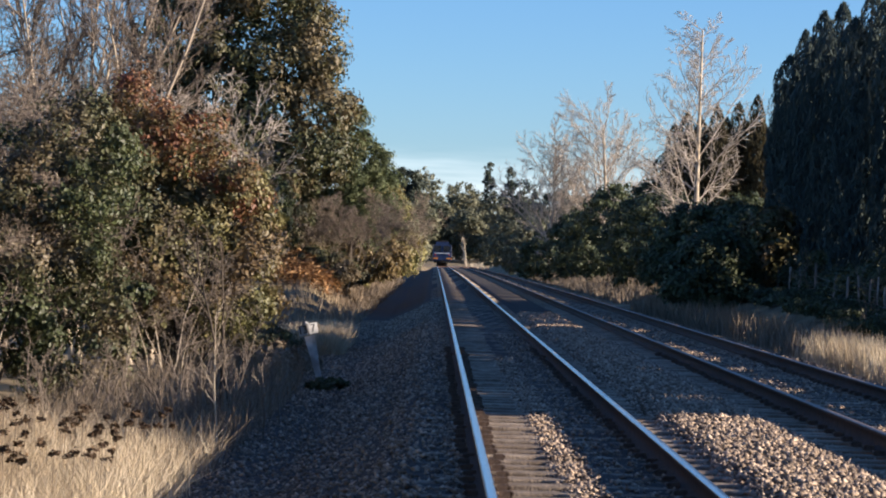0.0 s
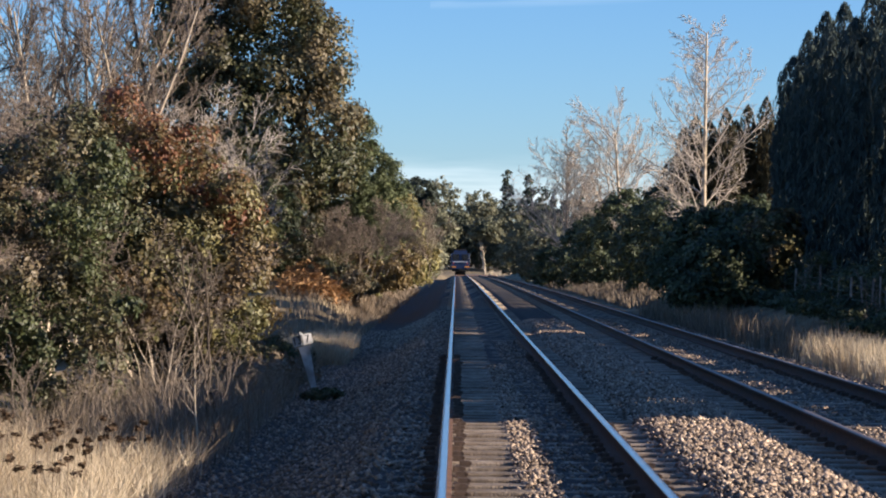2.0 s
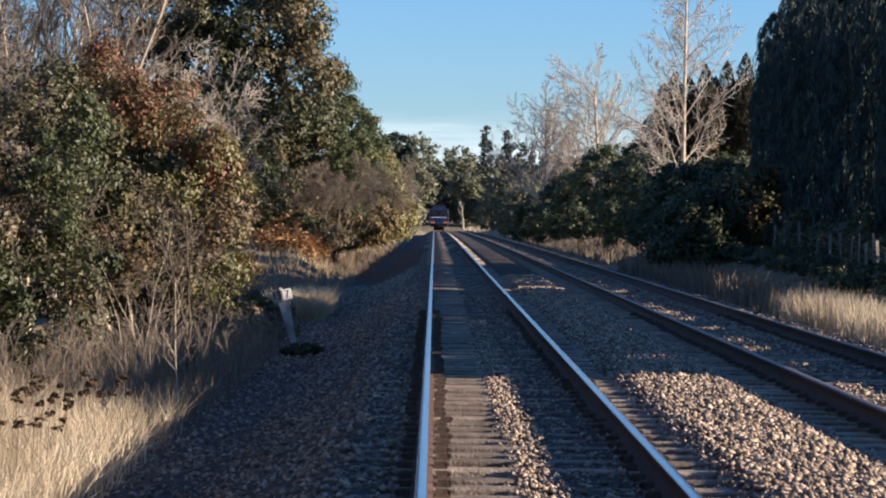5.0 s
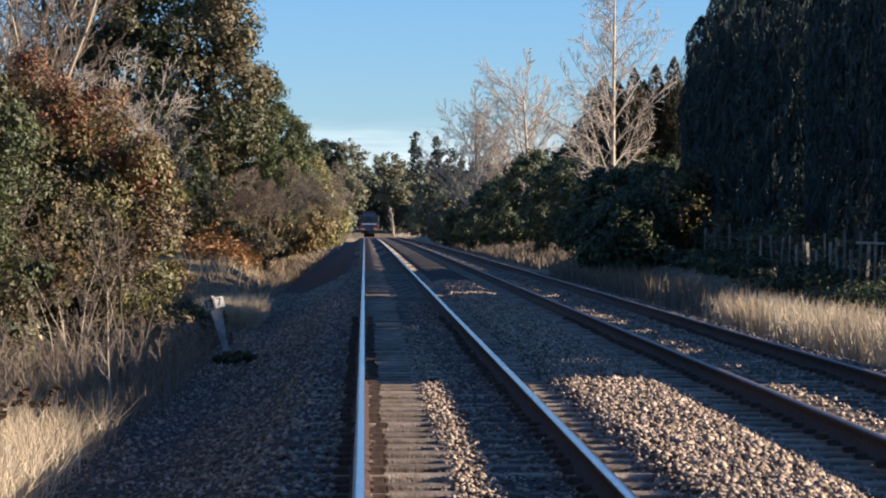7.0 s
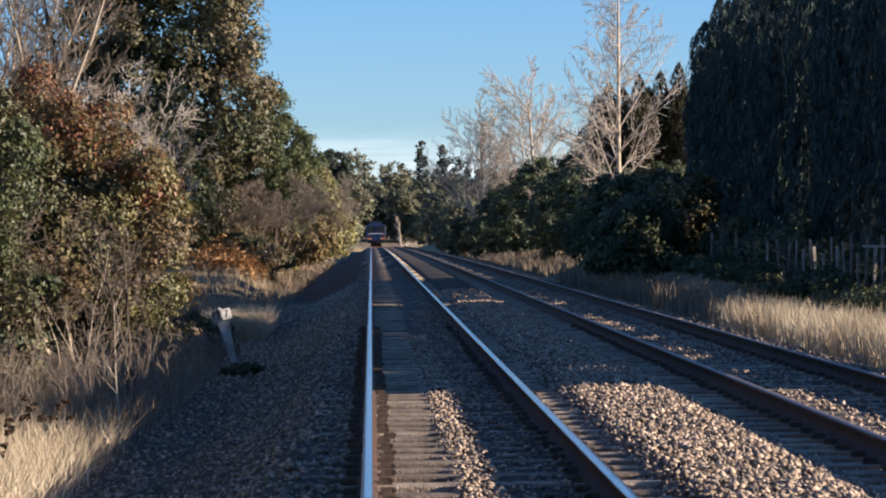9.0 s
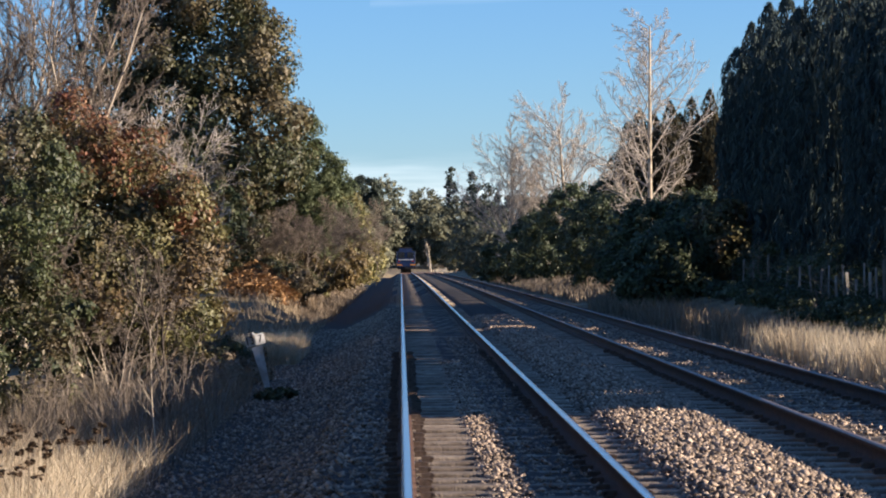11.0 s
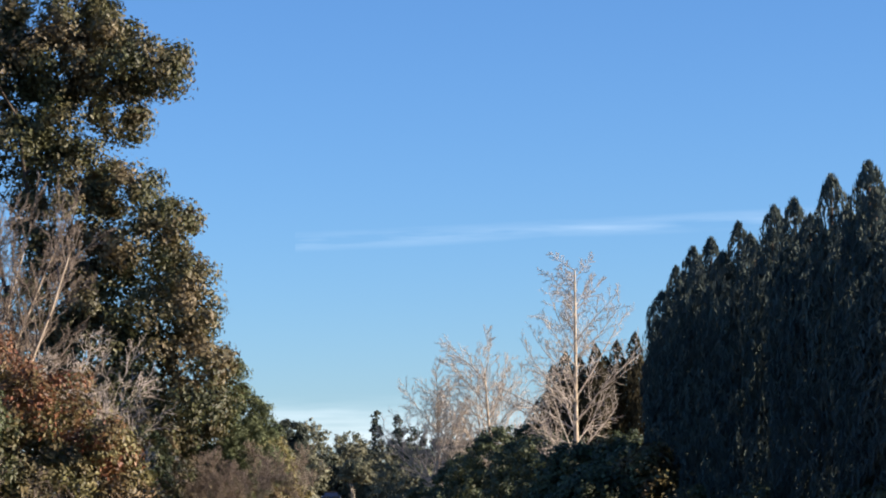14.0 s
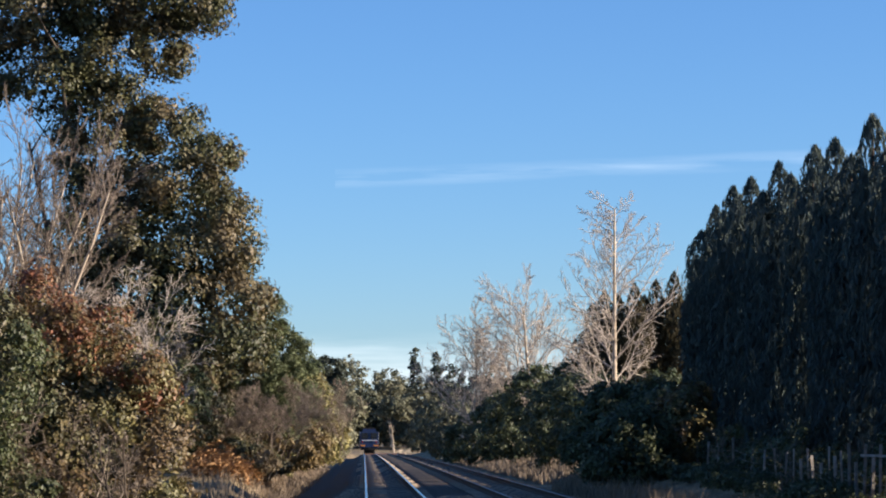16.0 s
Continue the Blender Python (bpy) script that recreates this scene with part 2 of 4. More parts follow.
def pole(segs, sides=7):
    """One joined tube through a chain of segments."""
    s = np.asarray(segs, float)
    pts, rad = np.vstack([s[:, :3], s[-1:, 3:6]]), np.append(s[:, 6], s[-1, 7])
    ang = np.arange(sides) * 2 * math.pi / sides
    ring = np.stack([np.cos(ang), np.sin(ang), 0 * ang], 1)
    v = (pts[:, None] + ring[None] * rad[:, None, None]).reshape(-1, 3)
    i = np.arange(sides)
    q = np.stack([i, (i + 1) % sides, (i + 1) % sides + sides, i + sides], 1)
    return v, (np.arange(len(s))[:, None, None] * sides + q[None]).reshape(-1, 4)


def grow(rng, start, way, length, radius, depth, kids, spread, rise, wiggle=0.12, first=0.25, shrink=0.62, steps=5, floor_r=0.004, straight=1.0, thin=0.5, low=1.0, sub=None, fall=0.6):
    """A branch and its side branches, as tapered segments."""
    segs = []
    p, d = np.array(start, float), np.array(way, float)
    d /= np.linalg.norm(d)
    pts = [p.copy()]
    for k in range(steps):
        d = d + rng.normal(0, wiggle * straight, 3) + np.array([0, 0, rise])
        d /= np.linalg.norm(d)
        q = p + d * length / steps
        r0 = max(radius * (1 - 0.75 * k / steps), floor_r)
        r1 = max(radius * (1 - 0.75 * (k + 1) / steps), floor_r)
        segs.append((*p, *q, r0, r1))
        p = q
        pts.append(p.copy())
    if depth > 0:
        pts = np.array(pts)
        n = kids[0]
        for k in range(n):
            f = first + (1 - first) * ((k + rng.random()) / n) ** low
            at = f * steps
            i = min(int(at), steps - 1)
            base = pts[i] + (pts[i + 1] - pts[i]) * (at - i)
            dd = pts[i + 1] - pts[i]
            dd /= np.linalg.norm(dd)
            side = rng.normal(0, 1, 3)
            side -= dd * side.dot(dd)
            side /= np.linalg.norm(side)
            ang = radians(rng.uniform(*spread))
            w = dd * math.cos(ang) + side * math.sin(ang)
            size = length * shrink * (1.15 - fall * f) * rng.uniform(0.75, 1.2)
            segs += grow(rng, base, w, size, max(radius * thin * (1.1 - 0.6 * f), floor_r), depth - 1, kids[1:], spread, rise, wiggle, 0.15, sub or shrink, max(3, steps - 1), floor_r)
    return segs


def leaf_points(rng, blobs, n, clump=0.35, per=70, shell=0.62):
    """Leaf places in round clumps on and in lumpy ellipsoids (x, y, z, rx, ry, rz); also the outward way."""
    b = np.asarray(blobs, float)
    w = (b[:, 3] * b[:, 4] + b[:, 4] * b[:, 5] + b[:, 3] * b[:, 5])
    k = max(6, n // per)
    pick = rng.choice(len(b), k * 2, p=w / w.sum())
    d = rng.normal(0, 1, (k * 2, 3))
    d /= np.linalg.norm(d, axis=1, keepdims=True)
    lump = 1 + 0.16 * np.sin(d[:, 0] * 5 + pick) * np.cos(d[:, 2] * 6 + pick * 2) + 0.08 * np.sin(d[:, 1] * 11 + d[:, 2] * 9)
    r = (shell + (1 - shell) * np.sqrt(rng.random(k * 2))) * lump
    c = b[pick, :3] + d * r[:, None] * b[pick, 3:6]
    inside = np.zeros(len(c), bool)
    for row in b:
        inside |= (((c - row[:3]) / row[3:6]) ** 2).sum(1) < 0.34
    c, d = c[~inside][:k], d[~inside][:k]
    who = rng.integers(0, len(c), n)
    size = clump * rng.uniform(0.6, 1.3, len(c))[who]
    off = rng.normal(0, 1, (n, 3))
    off /= np.linalg.norm(off, axis=1, keepdims=True)
    far = (0.55 + 0.75 * rng.random(n) ** 1.5)[:, None]
    return c[who] + off * far * size[:, None] * [1, 1, 0.8], off + 0.5 * d[who] + [0, 0, 0.25]


def leaf_mesh(name, rng, pts, out, size, material, slim=0.5, hang=0.0, out_bias=1.0):
    """Folded kite leaves, one island each."""
    n = len(pts)
    nrm = rng.normal(0, 0.5, (n, 3)) + out * out_bias
    nrm /= np.linalg.norm(nrm, axis=1, keepdims=True)
    tip = rng.normal(0, 1, (n, 3)) + [0, 0, hang]
    tip -= nrm * (tip * nrm).sum(1, keepdims=True)
    tip /= np.linalg.norm(tip, axis=1, keepdims=True) + 1e-9
    side = np.cross(nrm, tip)
    s = (size * rng.uniform(0.6, 1.4, n))[:, None]
    a = pts - tip * s * 0.5
    c = pts + tip * s * 0.5
    fold = nrm * s * 0.12
    l = pts + side * s * slim * 0.5 + fold
    r = pts - side * s * slim * 0.5 + fold
    verts = np.stack([a, l, c, r], 1).reshape(-1, 3)
    i = np.arange(n)[:, None] * 4
    tri = np.concatenate([i + [0, 1, 2], i + [0, 2, 3]], 1).reshape(-1, 3)
    return mesh_of(name, verts, tri, material)


def blade_mesh(name, rng, x, y, z, height, width, material, lean=0.25):
    """Bent grass blades: a quad and a tip."""
    n = len(x)
    base = np.stack([x, y, z], 1)
    h = height * rng.uniform(0.55, 1.25, n)
    ang = rng.random(n) * 2 * math.pi
    side = np.stack([np.cos(ang), np.sin(ang), 0 * ang], 1) * (width * rng.uniform(0.6, 1.4, n))[:, None]
    bow = rng.normal(0, lean, (n, 2)) * h[:, None]
    mid = base + np.stack([bow[:, 0] * 0.35, bow[:, 1] * 0.35, h * 0.55], 1)
    top = base + np.stack([bow[:, 0], bow[:, 1], h], 1)
    verts = np.stack([base - side, base + side, mid + side * 0.8, mid - side * 0.8, top], 1).reshape(-1, 3)
    i = np.arange(n)[:, None] * 5
    tri = np.concatenate([i + [0, 1, 2], i + [0, 2, 3], i + [3, 2, 4]], 1).reshape(-1, 3)
    return mesh_of(name, verts, tri, material)


# ---------------------------------------------------------------- ground and track bed
def sheet(name, xs, ys, height, material):
    gx, gy = np.meshgrid(xs, ys)
    verts = np.stack([gx, gy, height(gx, gy)], -1).reshape(-1, 3)
    nx, ny = len(xs), len(ys)
    i = (np.arange(ny - 1)[:, None] * nx + np.arange(nx - 1)[None]).reshape(-1, 1)
    return new(name, mesh_of(name, verts, i + [0, 1, nx + 1, nx], material, True))


gx = np.concatenate([[-2500, -900, -300, -120, -60, -35, -22], np.arange(-16, 18, 0.28), [22, 30, 45, 70, 120, 300, 900, 2500]])
gy = np.concatenate([[-900, -300, -100, -40, -15, 0], np.arange(8, 130, 0.45), np.arange(130, 500, 5), [520, 560, 620, 700, 800, 1000, 1500, 2500, 4500]])
tagged(sheet("ground", gx, gy, ground_z, M_DIRT), "dry brown soil and leaf litter beside the railway", "ground", kind="structure")


def bed_z(x, y):
    u = x - bend(y)
    z = -0.235 + 0.058 * smooth(0.45, 0.66, u) * smooth(1.5, 1.4, u) + 0.054 * smooth(3.78, 3.92, u) * smooth(5.12, 4.98, u) + 0.05 * smooth(5.28, 5.4, u) * smooth(5.95, 5.8, u) + 0.058 * smooth(-0.95, -0.75, u) * smooth(-0.08, -0.2, u) + 0.11 * smooth(1.75, 2.15, u) * smooth(3.45, 2.8, u)
    z = z - 0.62 * np.clip((-0.58 - u) / 1.34, 0, 1) - 0.2 * smooth(6.1, 6.9, u)
    bumps = 0.012 * np.sin(x * 37 + y * 11) * np.sin(y * 41 - x * 7)
    return z + bumps + grade(y)


by = np.concatenate([np.arange(-30, 10, 1.0), np.arange(10, 60, 0.12), np.arange(60, 130, 0.5), np.arange(130, 800, 5)])
bx = np.arange(-2.85, 6.95, 0.13)
gxx, gyy = np.meshgrid(bx, by)
bv = np.stack([gxx + bend(gyy), gyy, bed_z(gxx + bend(gyy), gyy)], -1).reshape(-1, 3)
bi = (np.arange(len(by) - 1)[:, None] * len(bx) + np.arange(len(bx) - 1)[None]).reshape(-1, 1)
tagged(new("ballast_bed", mesh_of("ballast_bed", bv, bi + [0, 1, len(bx) + 1, len(bx)], M_BALLAST, True)), "brown stone ballast bed under two railway tracks, coloured dark for shade", "ballast", kind="structure")

rng = np.random.default_rng(11)


def stones(name, n, x0, x1, y0, y1, size, label, material=M_STONE):
    """Loose broken stones as jittered octahedra."""
    x, y = rng.uniform(x0, x1, n), y0 + (y1 - y0) * rng.random(n) ** 1.4
    s = size * rng.uniform(0.5, 1.3, n)
    c = np.stack([x, y, bed_z(x, y) + s * 0.25], 1)
    oct_v = np.array([[1, 0, 0], [-1, 0, 0], [0, 1, 0], [0, -1, 0], [0, 0, 1], [0, 0, -1]], float)
    v = oct_v[None] * rng.uniform(0.55, 1.15, (n, 6, 1)) + rng.normal(0, 0.22, (n, 6, 3))
    a = rng.random(n) * 6.28
    ca, sa = np.cos(a)[:, None], np.sin(a)[:, None]
    v = np.stack([v[..., 0] * ca - v[..., 1] * sa, v[..., 0] * sa + v[..., 1] * ca, v[..., 2] * 0.75], -1)
    v = c[:, None] + v * s[:, None, None]
    f = np.array([[0, 2, 4], [2, 1, 4], [1, 3, 4], [3, 0, 4], [2, 0, 5], [1, 2, 5], [3, 1, 5], [0, 3, 5]])
    faces = (np.arange(n)[:, None, None] * 6 + f[None]).reshape(-1, 3)
    return tagged(new(name, mesh_of(name, v.reshape(-1, 3), faces, material)), label, "gravel", kind="stuff")


stones("ballast_stones", 36000, 1.75, 3.55, 13, 80, 0.034, "heaped angular tan ballast stones between the tracks")
stones("ballast_stones", 5000, 0.48, 0.88, 13, 46, 0.029, "ballast stones strewn over the sleepers")
# few stones here, so the dark bed colour deepens the rail's shade
stones("ballast_stones", 2600, 0.86, 1.44, 13, 60, 0.025, "small ballast stones beside the rail")
stones("ballast_stones", 1500, 0.1, 0.6, 13, 46, 0.024, "scattered ballast stones between the rails")
stones("ballast_stones", 23000, -2.8, -0.1, 13, 95, 0.029, "shaded ballast stones on the track shoulder")
stones("ballast_stones", 11000, 3.75, 6.6, 18, 85, 0.031, "grey ballast stones along the second track")


# ---------------------------------------------------------------- rails and sleepers
RAIL_PROFILE = [(-0.036, -0.006), (-0.030, 0.0), (0.030, 0.0), (0.036, -0.006), (0.034, -0.036), (0.009, -0.046), (0.009, -0.140), (0.068, -0.156), (0.068, -0.170), (-0.068, -0.170), (-0.068, -0.156), (-0.009, -0.140), (-0.009, -0.046), (-0.034, -0.036)]


def rail(parent, x, top):
    ys = np.concatenate([[-30, 6, 60, 120], np.arange(140, 760, 10)])
    prof = np.array(RAIL_PROFILE)
    v = np.stack([np.stack([x + prof[:, 0] + bend(yy), 0 * prof[:, 0] + yy, prof[:, 1] + grade(yy)], 1) for yy in ys]).reshape(-1, 3)
    k = len(prof)
    f, mi = [], []
    for i in range(len(ys) - 1):
        for j in range(k):
            f.append((i * k + j, i * k + (j + 1) % k, (i + 1) * k + (j + 1) % k, (i + 1) * k + j))
            mi.append(1 if j in (0, 1, 2) else 0)
    return child("rail", mesh_of("rail", v, f, [M_RAILSIDE, top], index=mi), parent)


def sleeper_mesh():
    bm = bmesh.new()
    box(bm, -1.25, 1.25, -0.125, 0.125, -0.13, 0.0)
    bmesh.ops.bevel(bm, geom=[e for e in bm.edges], offset=0.012, segments=1, affect="EDGES")
    me = bpy.data.meshes.new("sleeper")
    bm.to_mesh(me)
    bm.free()
    me.materials.append(M_SLEEPER)
    return me


def clip_mesh():
    bm = bmesh.new()
    box(bm, -0.06, 0.06, -0.06, 0.06, 0.0, 0.012)
    box(bm, -0.055, 0.03, -0.05, -0.028, 0.01, 0.045)
    box(bm, -0.055, 0.03, 0.028, 0.05, 0.01, 0.045)
    box(bm, -0.07, -0.045, -0.05, 0.05, 0.015, 0.04)
    me = bpy.data.meshes.new("rail_clip")
    bm.to_mesh(me)
    bm.free()
    me.materials.append(M_CLIP)
    return me


SLEEPER, CLIP = sleeper_mesh(), clip_mesh()


def track(centre, top, label):
    t = anchor("railway_track", centre, 0, 0, label, "railway track", "railway tracks", "structure")
    for s in (-1, 1):
        rail(t, s * 0.7525, top).location = (0, 0, 0)
    far = []
    k = 0
    y = -11.5
    while y < 420:
        if y < 100:
            ob = child("sleeper", SLEEPER, t)
            ob.location = (rng.normal(0, 0.015), y + rng.normal(0, 0.012), -0.176 + rng.normal(0, 0.004))
            ob.rotation_euler = (0, 0, rng.normal(0, 0.008))
            if 10 < y < 50:
                for s in (-1, 1):
                    for side in (-1, 1):
                        c = child("rail_clip", CLIP, ob)
                        c.location = (s * 0.7525 + side * 0.105, 0, 0.001)
                        c.rotation_euler = (0, 0, 0 if side < 0 else math.pi)
        else:
            far.append((y, grade(y)))
        y += 0.62
    far = np.array(far)
    cube = np.array([[x, yy, z] for z in (-0.1, 0) for yy in (-0.11, 0.11) for x in (-1.25, 1.25)], float)
    v = cube[None] + np.stack([0 * far[:, 0], far[:, 0], far[:, 1] - 0.176], 1)[:, None]
    f = np.array([[0, 1, 3, 2], [4, 6, 7, 5], [0, 4, 5, 1], [2, 3, 7, 6], [0, 2, 6, 4], [1, 5, 7, 3]])
    child("sleepers", mesh_of("sleepers", v.reshape(-1, 3), (np.arange(len(far))[:, None, None] * 8 + f[None]).reshape(-1, 4), M_SLEEPER), t, kind="stuff")
    return t


track(0.735, M_RAILTOP, "railway track with polished rails on weathered sleepers")
track(4.445, M_RAILDULL, "parallel railway track with dull rusty rails")


# ---------------------------------------------------------------- trees and shrubs
def z_at(x, y):
    return float(ground_z(x, y))


def shrub(name, x, y, blobs, count, size, material, label, category="shrub", stems=5, seed=1, slim=0.55, clump=0.3, group="", trunk_r=0.04, bark=None, extra=(), per=70):
    """A leafy plant: stems under a crown of clumped leaves. Blobs are placed relative to its foot."""
    r = np.random.default_rng(seed)
    t = anchor(name, x, y, z_at(x, y) - 0.03, label, category, group)
    b = np.array(blobs, float)
    for k in range(stems):
        goal = b[r.integers(len(b))]
        way = goal[:3] + r.normal(0, 0.3, 3) * goal[3:6]
        start = np.array([r.normal(0, 0.12 * stems ** 0.5), r.normal(0, 0.12 * stems ** 0.5), -0.05])
        way = way - start
        v, f = tubes(grow(r, start, way, 0.82 * float(np.linalg.norm(way)), trunk_r, 2, (6, 4), (25, 55), 0.03, 0.06, 0.35, 0.28, 5, 0.005), 5)
        child("stem", mesh_of("stem", v, f, bark or M_DARKBARK), t)
    pts, out = leaf_points(r, b, count, clump, per)
    child("crown", leaf_mesh("crown", r, pts, out, size, material, slim), t)
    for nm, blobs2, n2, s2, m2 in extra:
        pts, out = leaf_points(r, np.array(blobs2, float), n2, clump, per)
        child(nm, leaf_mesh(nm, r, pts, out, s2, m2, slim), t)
    return t


def bare_tree(name, x, y, height, kids, spread, rise, label, seed, radius=0.12, twig=0.008, lean=(0, 0), shrink=0.5, first=0.3, material=None, stems=1, fan=0.0, category="tree", depth=3, foot=None, sides=4, wiggle=0.1, straight=1.0, twig_material=None, thin=0.5, low=1.0, sub=None, fall=0.6):
    r = np.random.default_rng(seed)
    t = anchor(name, x, y, (z_at(x, y) if foot is None else foot) - 0.05, label, category)
    twigs = []
    for k in range(stems):
        ang = r.random() * 6.28
        way = (lean[0] + fan * math.cos(ang), lean[1] + fan * math.sin(ang), 1)
        start = (0.08 * stems * r.normal(), 0.08 * stems * r.normal(), 0) if stems > 1 else (0, 0, 0)
        s = grow(r, start, way, height * r.uniform(0.8, 1.0) if stems > 1 else height, radius, depth, kids, spread, rise, wiggle, first, shrink, 7, twig, straight, thin, low, sub, fall)
        v, f = pole(s[:7], 7)
        child("trunk", mesh_of("trunk", v, f, material or M_PALEBARK, True), t)
        twigs += s[7:]
    v, f = tubes(twigs, sides)
    child("twig_crown", mesh_of("twig_crown", v, f, twig_material or material or M_GREYTWIG), t, kind="stuff")
    return t


# the big shrub that turns red along its top, near the line
shrub("large_shrub", -4.6, 46, [(0.0, 0.6, 2.7, 1.2, 1.5, 1.7), (0.85, 0.2, 2.3, 0.85, 1.2, 1.35), (1.15, -0.2, 1.9, 0.6, 0.9, 1.0), (-0.9, 0.3, 3.2, 1.0, 1.3, 1.4), (-0.6, -0.6, 1.9, 1.2, 1.2, 1.0), (0.3, -0.5, 1.5, 0.9, 0.8, 0.6)], 44000, 0.085, M_OLIVE,
      "large mixed shrub with olive leaves and reddened top", stems=9, seed=3, clump=0.26, per=120,
      extra=[("red_top", [(-0.75, 0.1, 4.75, 0.5, 0.8, 0.42), (-0.25, 0.0, 4.5, 0.5, 0.8, 0.4), (0.2, 0.0, 4.1, 0.5, 0.8, 0.42), (0.65, -0.1, 3.75, 0.45, 0.7, 0.35), (1.0, -0.1, 3.35, 0.4, 0.7, 0.35), (-0.3, -0.5, 4.0, 0.6, 0.5, 0.5)], 6500, 0.08, M_RED),
             # darker leaf colour puts shade into the shrub's inside and left side
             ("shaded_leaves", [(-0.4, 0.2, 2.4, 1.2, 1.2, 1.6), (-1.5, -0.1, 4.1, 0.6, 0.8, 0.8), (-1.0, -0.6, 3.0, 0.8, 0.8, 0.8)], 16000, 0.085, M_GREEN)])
shrub("evergreen_shrub", -7.2, 42.5, [(0.4, 0, 2.0, 1.3, 1.6, 1.5), (-1.0, 0.2, 1.9, 1.3, 1.5, 1.5), (1.3, 0.3, 3.4, 0.9, 1.2, 1.4), (0.3, 0.8, 3.1, 1.1, 1.2, 1.2), (-2.4, 0, 2.4, 1.2, 1.4, 1.6), (1.6, -0.5, 1.3, 1.0, 1.0, 1.1)], 56000, 0.085, M_GREEN,
      "dense dark green evergreen shrub with glossy leaves", stems=8, seed=5, clump=0.26, per=120)
# tall evergreen behind
shrub("evergreen_tree", -9.72, 112, [(0.3, 0, 6.8, 1.9, 2.0, 1.9), (-2.2, 0, 5.6, 2.0, 2.0, 2.0), (1.8, 0, 5.0, 2.0, 2.0, 1.6),
      (-1.22, 0.0, 20.18, 2.43, 2.29, 1.49), (1.35, 0.0, 19.64, 1.35, 1.76, 0.94), (-3.92, 0.0, 19.37, 1.62, 1.89, 1.22), (2.97, 0.0, 18.15, 1.49, 1.89, 1.08), (1.35, 0.0, 18.29, 1.76, 2.16, 1.49), (-1.08, 0.0, 18.15, 2.03, 2.29, 1.62), (-3.38, 0.0, 17.75, 1.76, 2.16, 1.22),
      (-5.54, 0.0, 16.53, 1.35, 1.62, 0.81), (-7.02, 0.27, 15.99, 0.81, 1.35, 0.61), (-4.73, 0.0, 15.04, 1.08, 1.35, 0.54), (1.49, 0.0, 15.99, 1.08, 1.35, 0.81), (-0.68, 0.0, 15.72, 1.62, 1.76, 1.22), (-2.56, 0.0, 15.04, 1.62, 1.76, 1.22), (-0.27, 0.0, 13.97, 1.49, 1.89, 1.22),
      (1.69, 0.0, 13.02, 1.49, 2.03, 1.08), (3.44, 0.0, 11.81, 1.22, 1.89, 0.94), (2.36, 0.0, 11.0, 1.89, 2.43, 1.22), (4.12, 0.0, 9.64, 1.22, 1.76, 0.81), (3.98, 0.0, 8.16, 1.49, 2.03, 1.08), (2.09, 0.0, 8.43, 2.03, 2.43, 1.49), (4.52, 0.0, 6.4, 1.49, 2.03, 1.08),
      (2.5, 0.0, 6.0, 2.03, 2.43, 1.49), (3.85, 0.0, 4.38, 2.16, 2.43, 1.35), (1.28, 0.0, 3.84, 2.7, 2.7, 1.89), (-0.88, 0.0, 8.97, 2.29, 2.43, 2.16), (-0.74, 0.0, 12.48, 2.03, 2.16, 1.76)], 122000, 0.2, M_EVER,
      "tall evergreen tree with dark bronzed green leaves", "tree", 6, seed=7, clump=0.62, trunk_r=0.2, per=130)
# pine, shrubs and trees receding along the left side
shrub("pine_tree", -4.5, 118, [(0.6, 0, 6.3, 0.8, 1.0, 1.0), (0.8, 0, 5.0, 1.2, 1.4, 1.2), (1.1, 0, 3.7, 1.5, 1.6, 1.2), (0.0, 0, 4.2, 1.8, 1.8, 1.8), (1.2, 0, 2.6, 1.6, 1.6, 1.0)], 26000, 0.19, M_PINE, "green pine tree beside the cutting", "tree", 3, seed=9, slim=0.25, clump=0.3, trunk_r=0.13)
rows_left = ((133, -4.2, 4.6, M_LIME, 21), (158, -4.3, 5.8, M_LIME, 22), (188, -4.2, 6.0, M_LIME, 23), (225, -4.6, 7.0, M_FAR, 24), (262, -5.0, 7.8, M_FAR, 25), (310, -4.8, 7.4, M_FAR, 26), (370, -5.5, 8.2, M_FAR, 27))
for yy, xx, hh, mm, sd in rows_left:
    shrub("roadside_tree", xx, yy, [(0, 0, hh * 0.62, hh * 0.36, hh * 0.4, hh * 0.36), (hh * 0.2, 0, hh * 0.3, hh * 0.3, hh * 0.4, hh * 0.28), (-hh * 0.35, 0, hh * 0.45, hh * 0.4, hh * 0.4, hh * 0.42), (hh * 0.05, 0.5, hh * 0.86, hh * 0.2, hh * 0.25, hh * 0.15)], 15000, 0.10 + yy * 0.00075, mm,
          "leafy tree lining the railway in the distance", "tree", 3, per=35, seed=sd, clump=0.06 * hh, trunk_r=0.1, group="trees lining the railway")
shrub("dark_tree", -7.0, 245, [(3.6, 0, 7.8, 1.9, 1.8, 1.1), (3.2, 0, 6.0, 2.2, 2, 1.5), (1.5, 0, 4.0, 3, 2, 2.5)], 12000, 0.3, M_FARDARK, "dark round-topped tree on the skyline", "tree", 3, seed=31, clump=0.4, trunk_r=0.15)
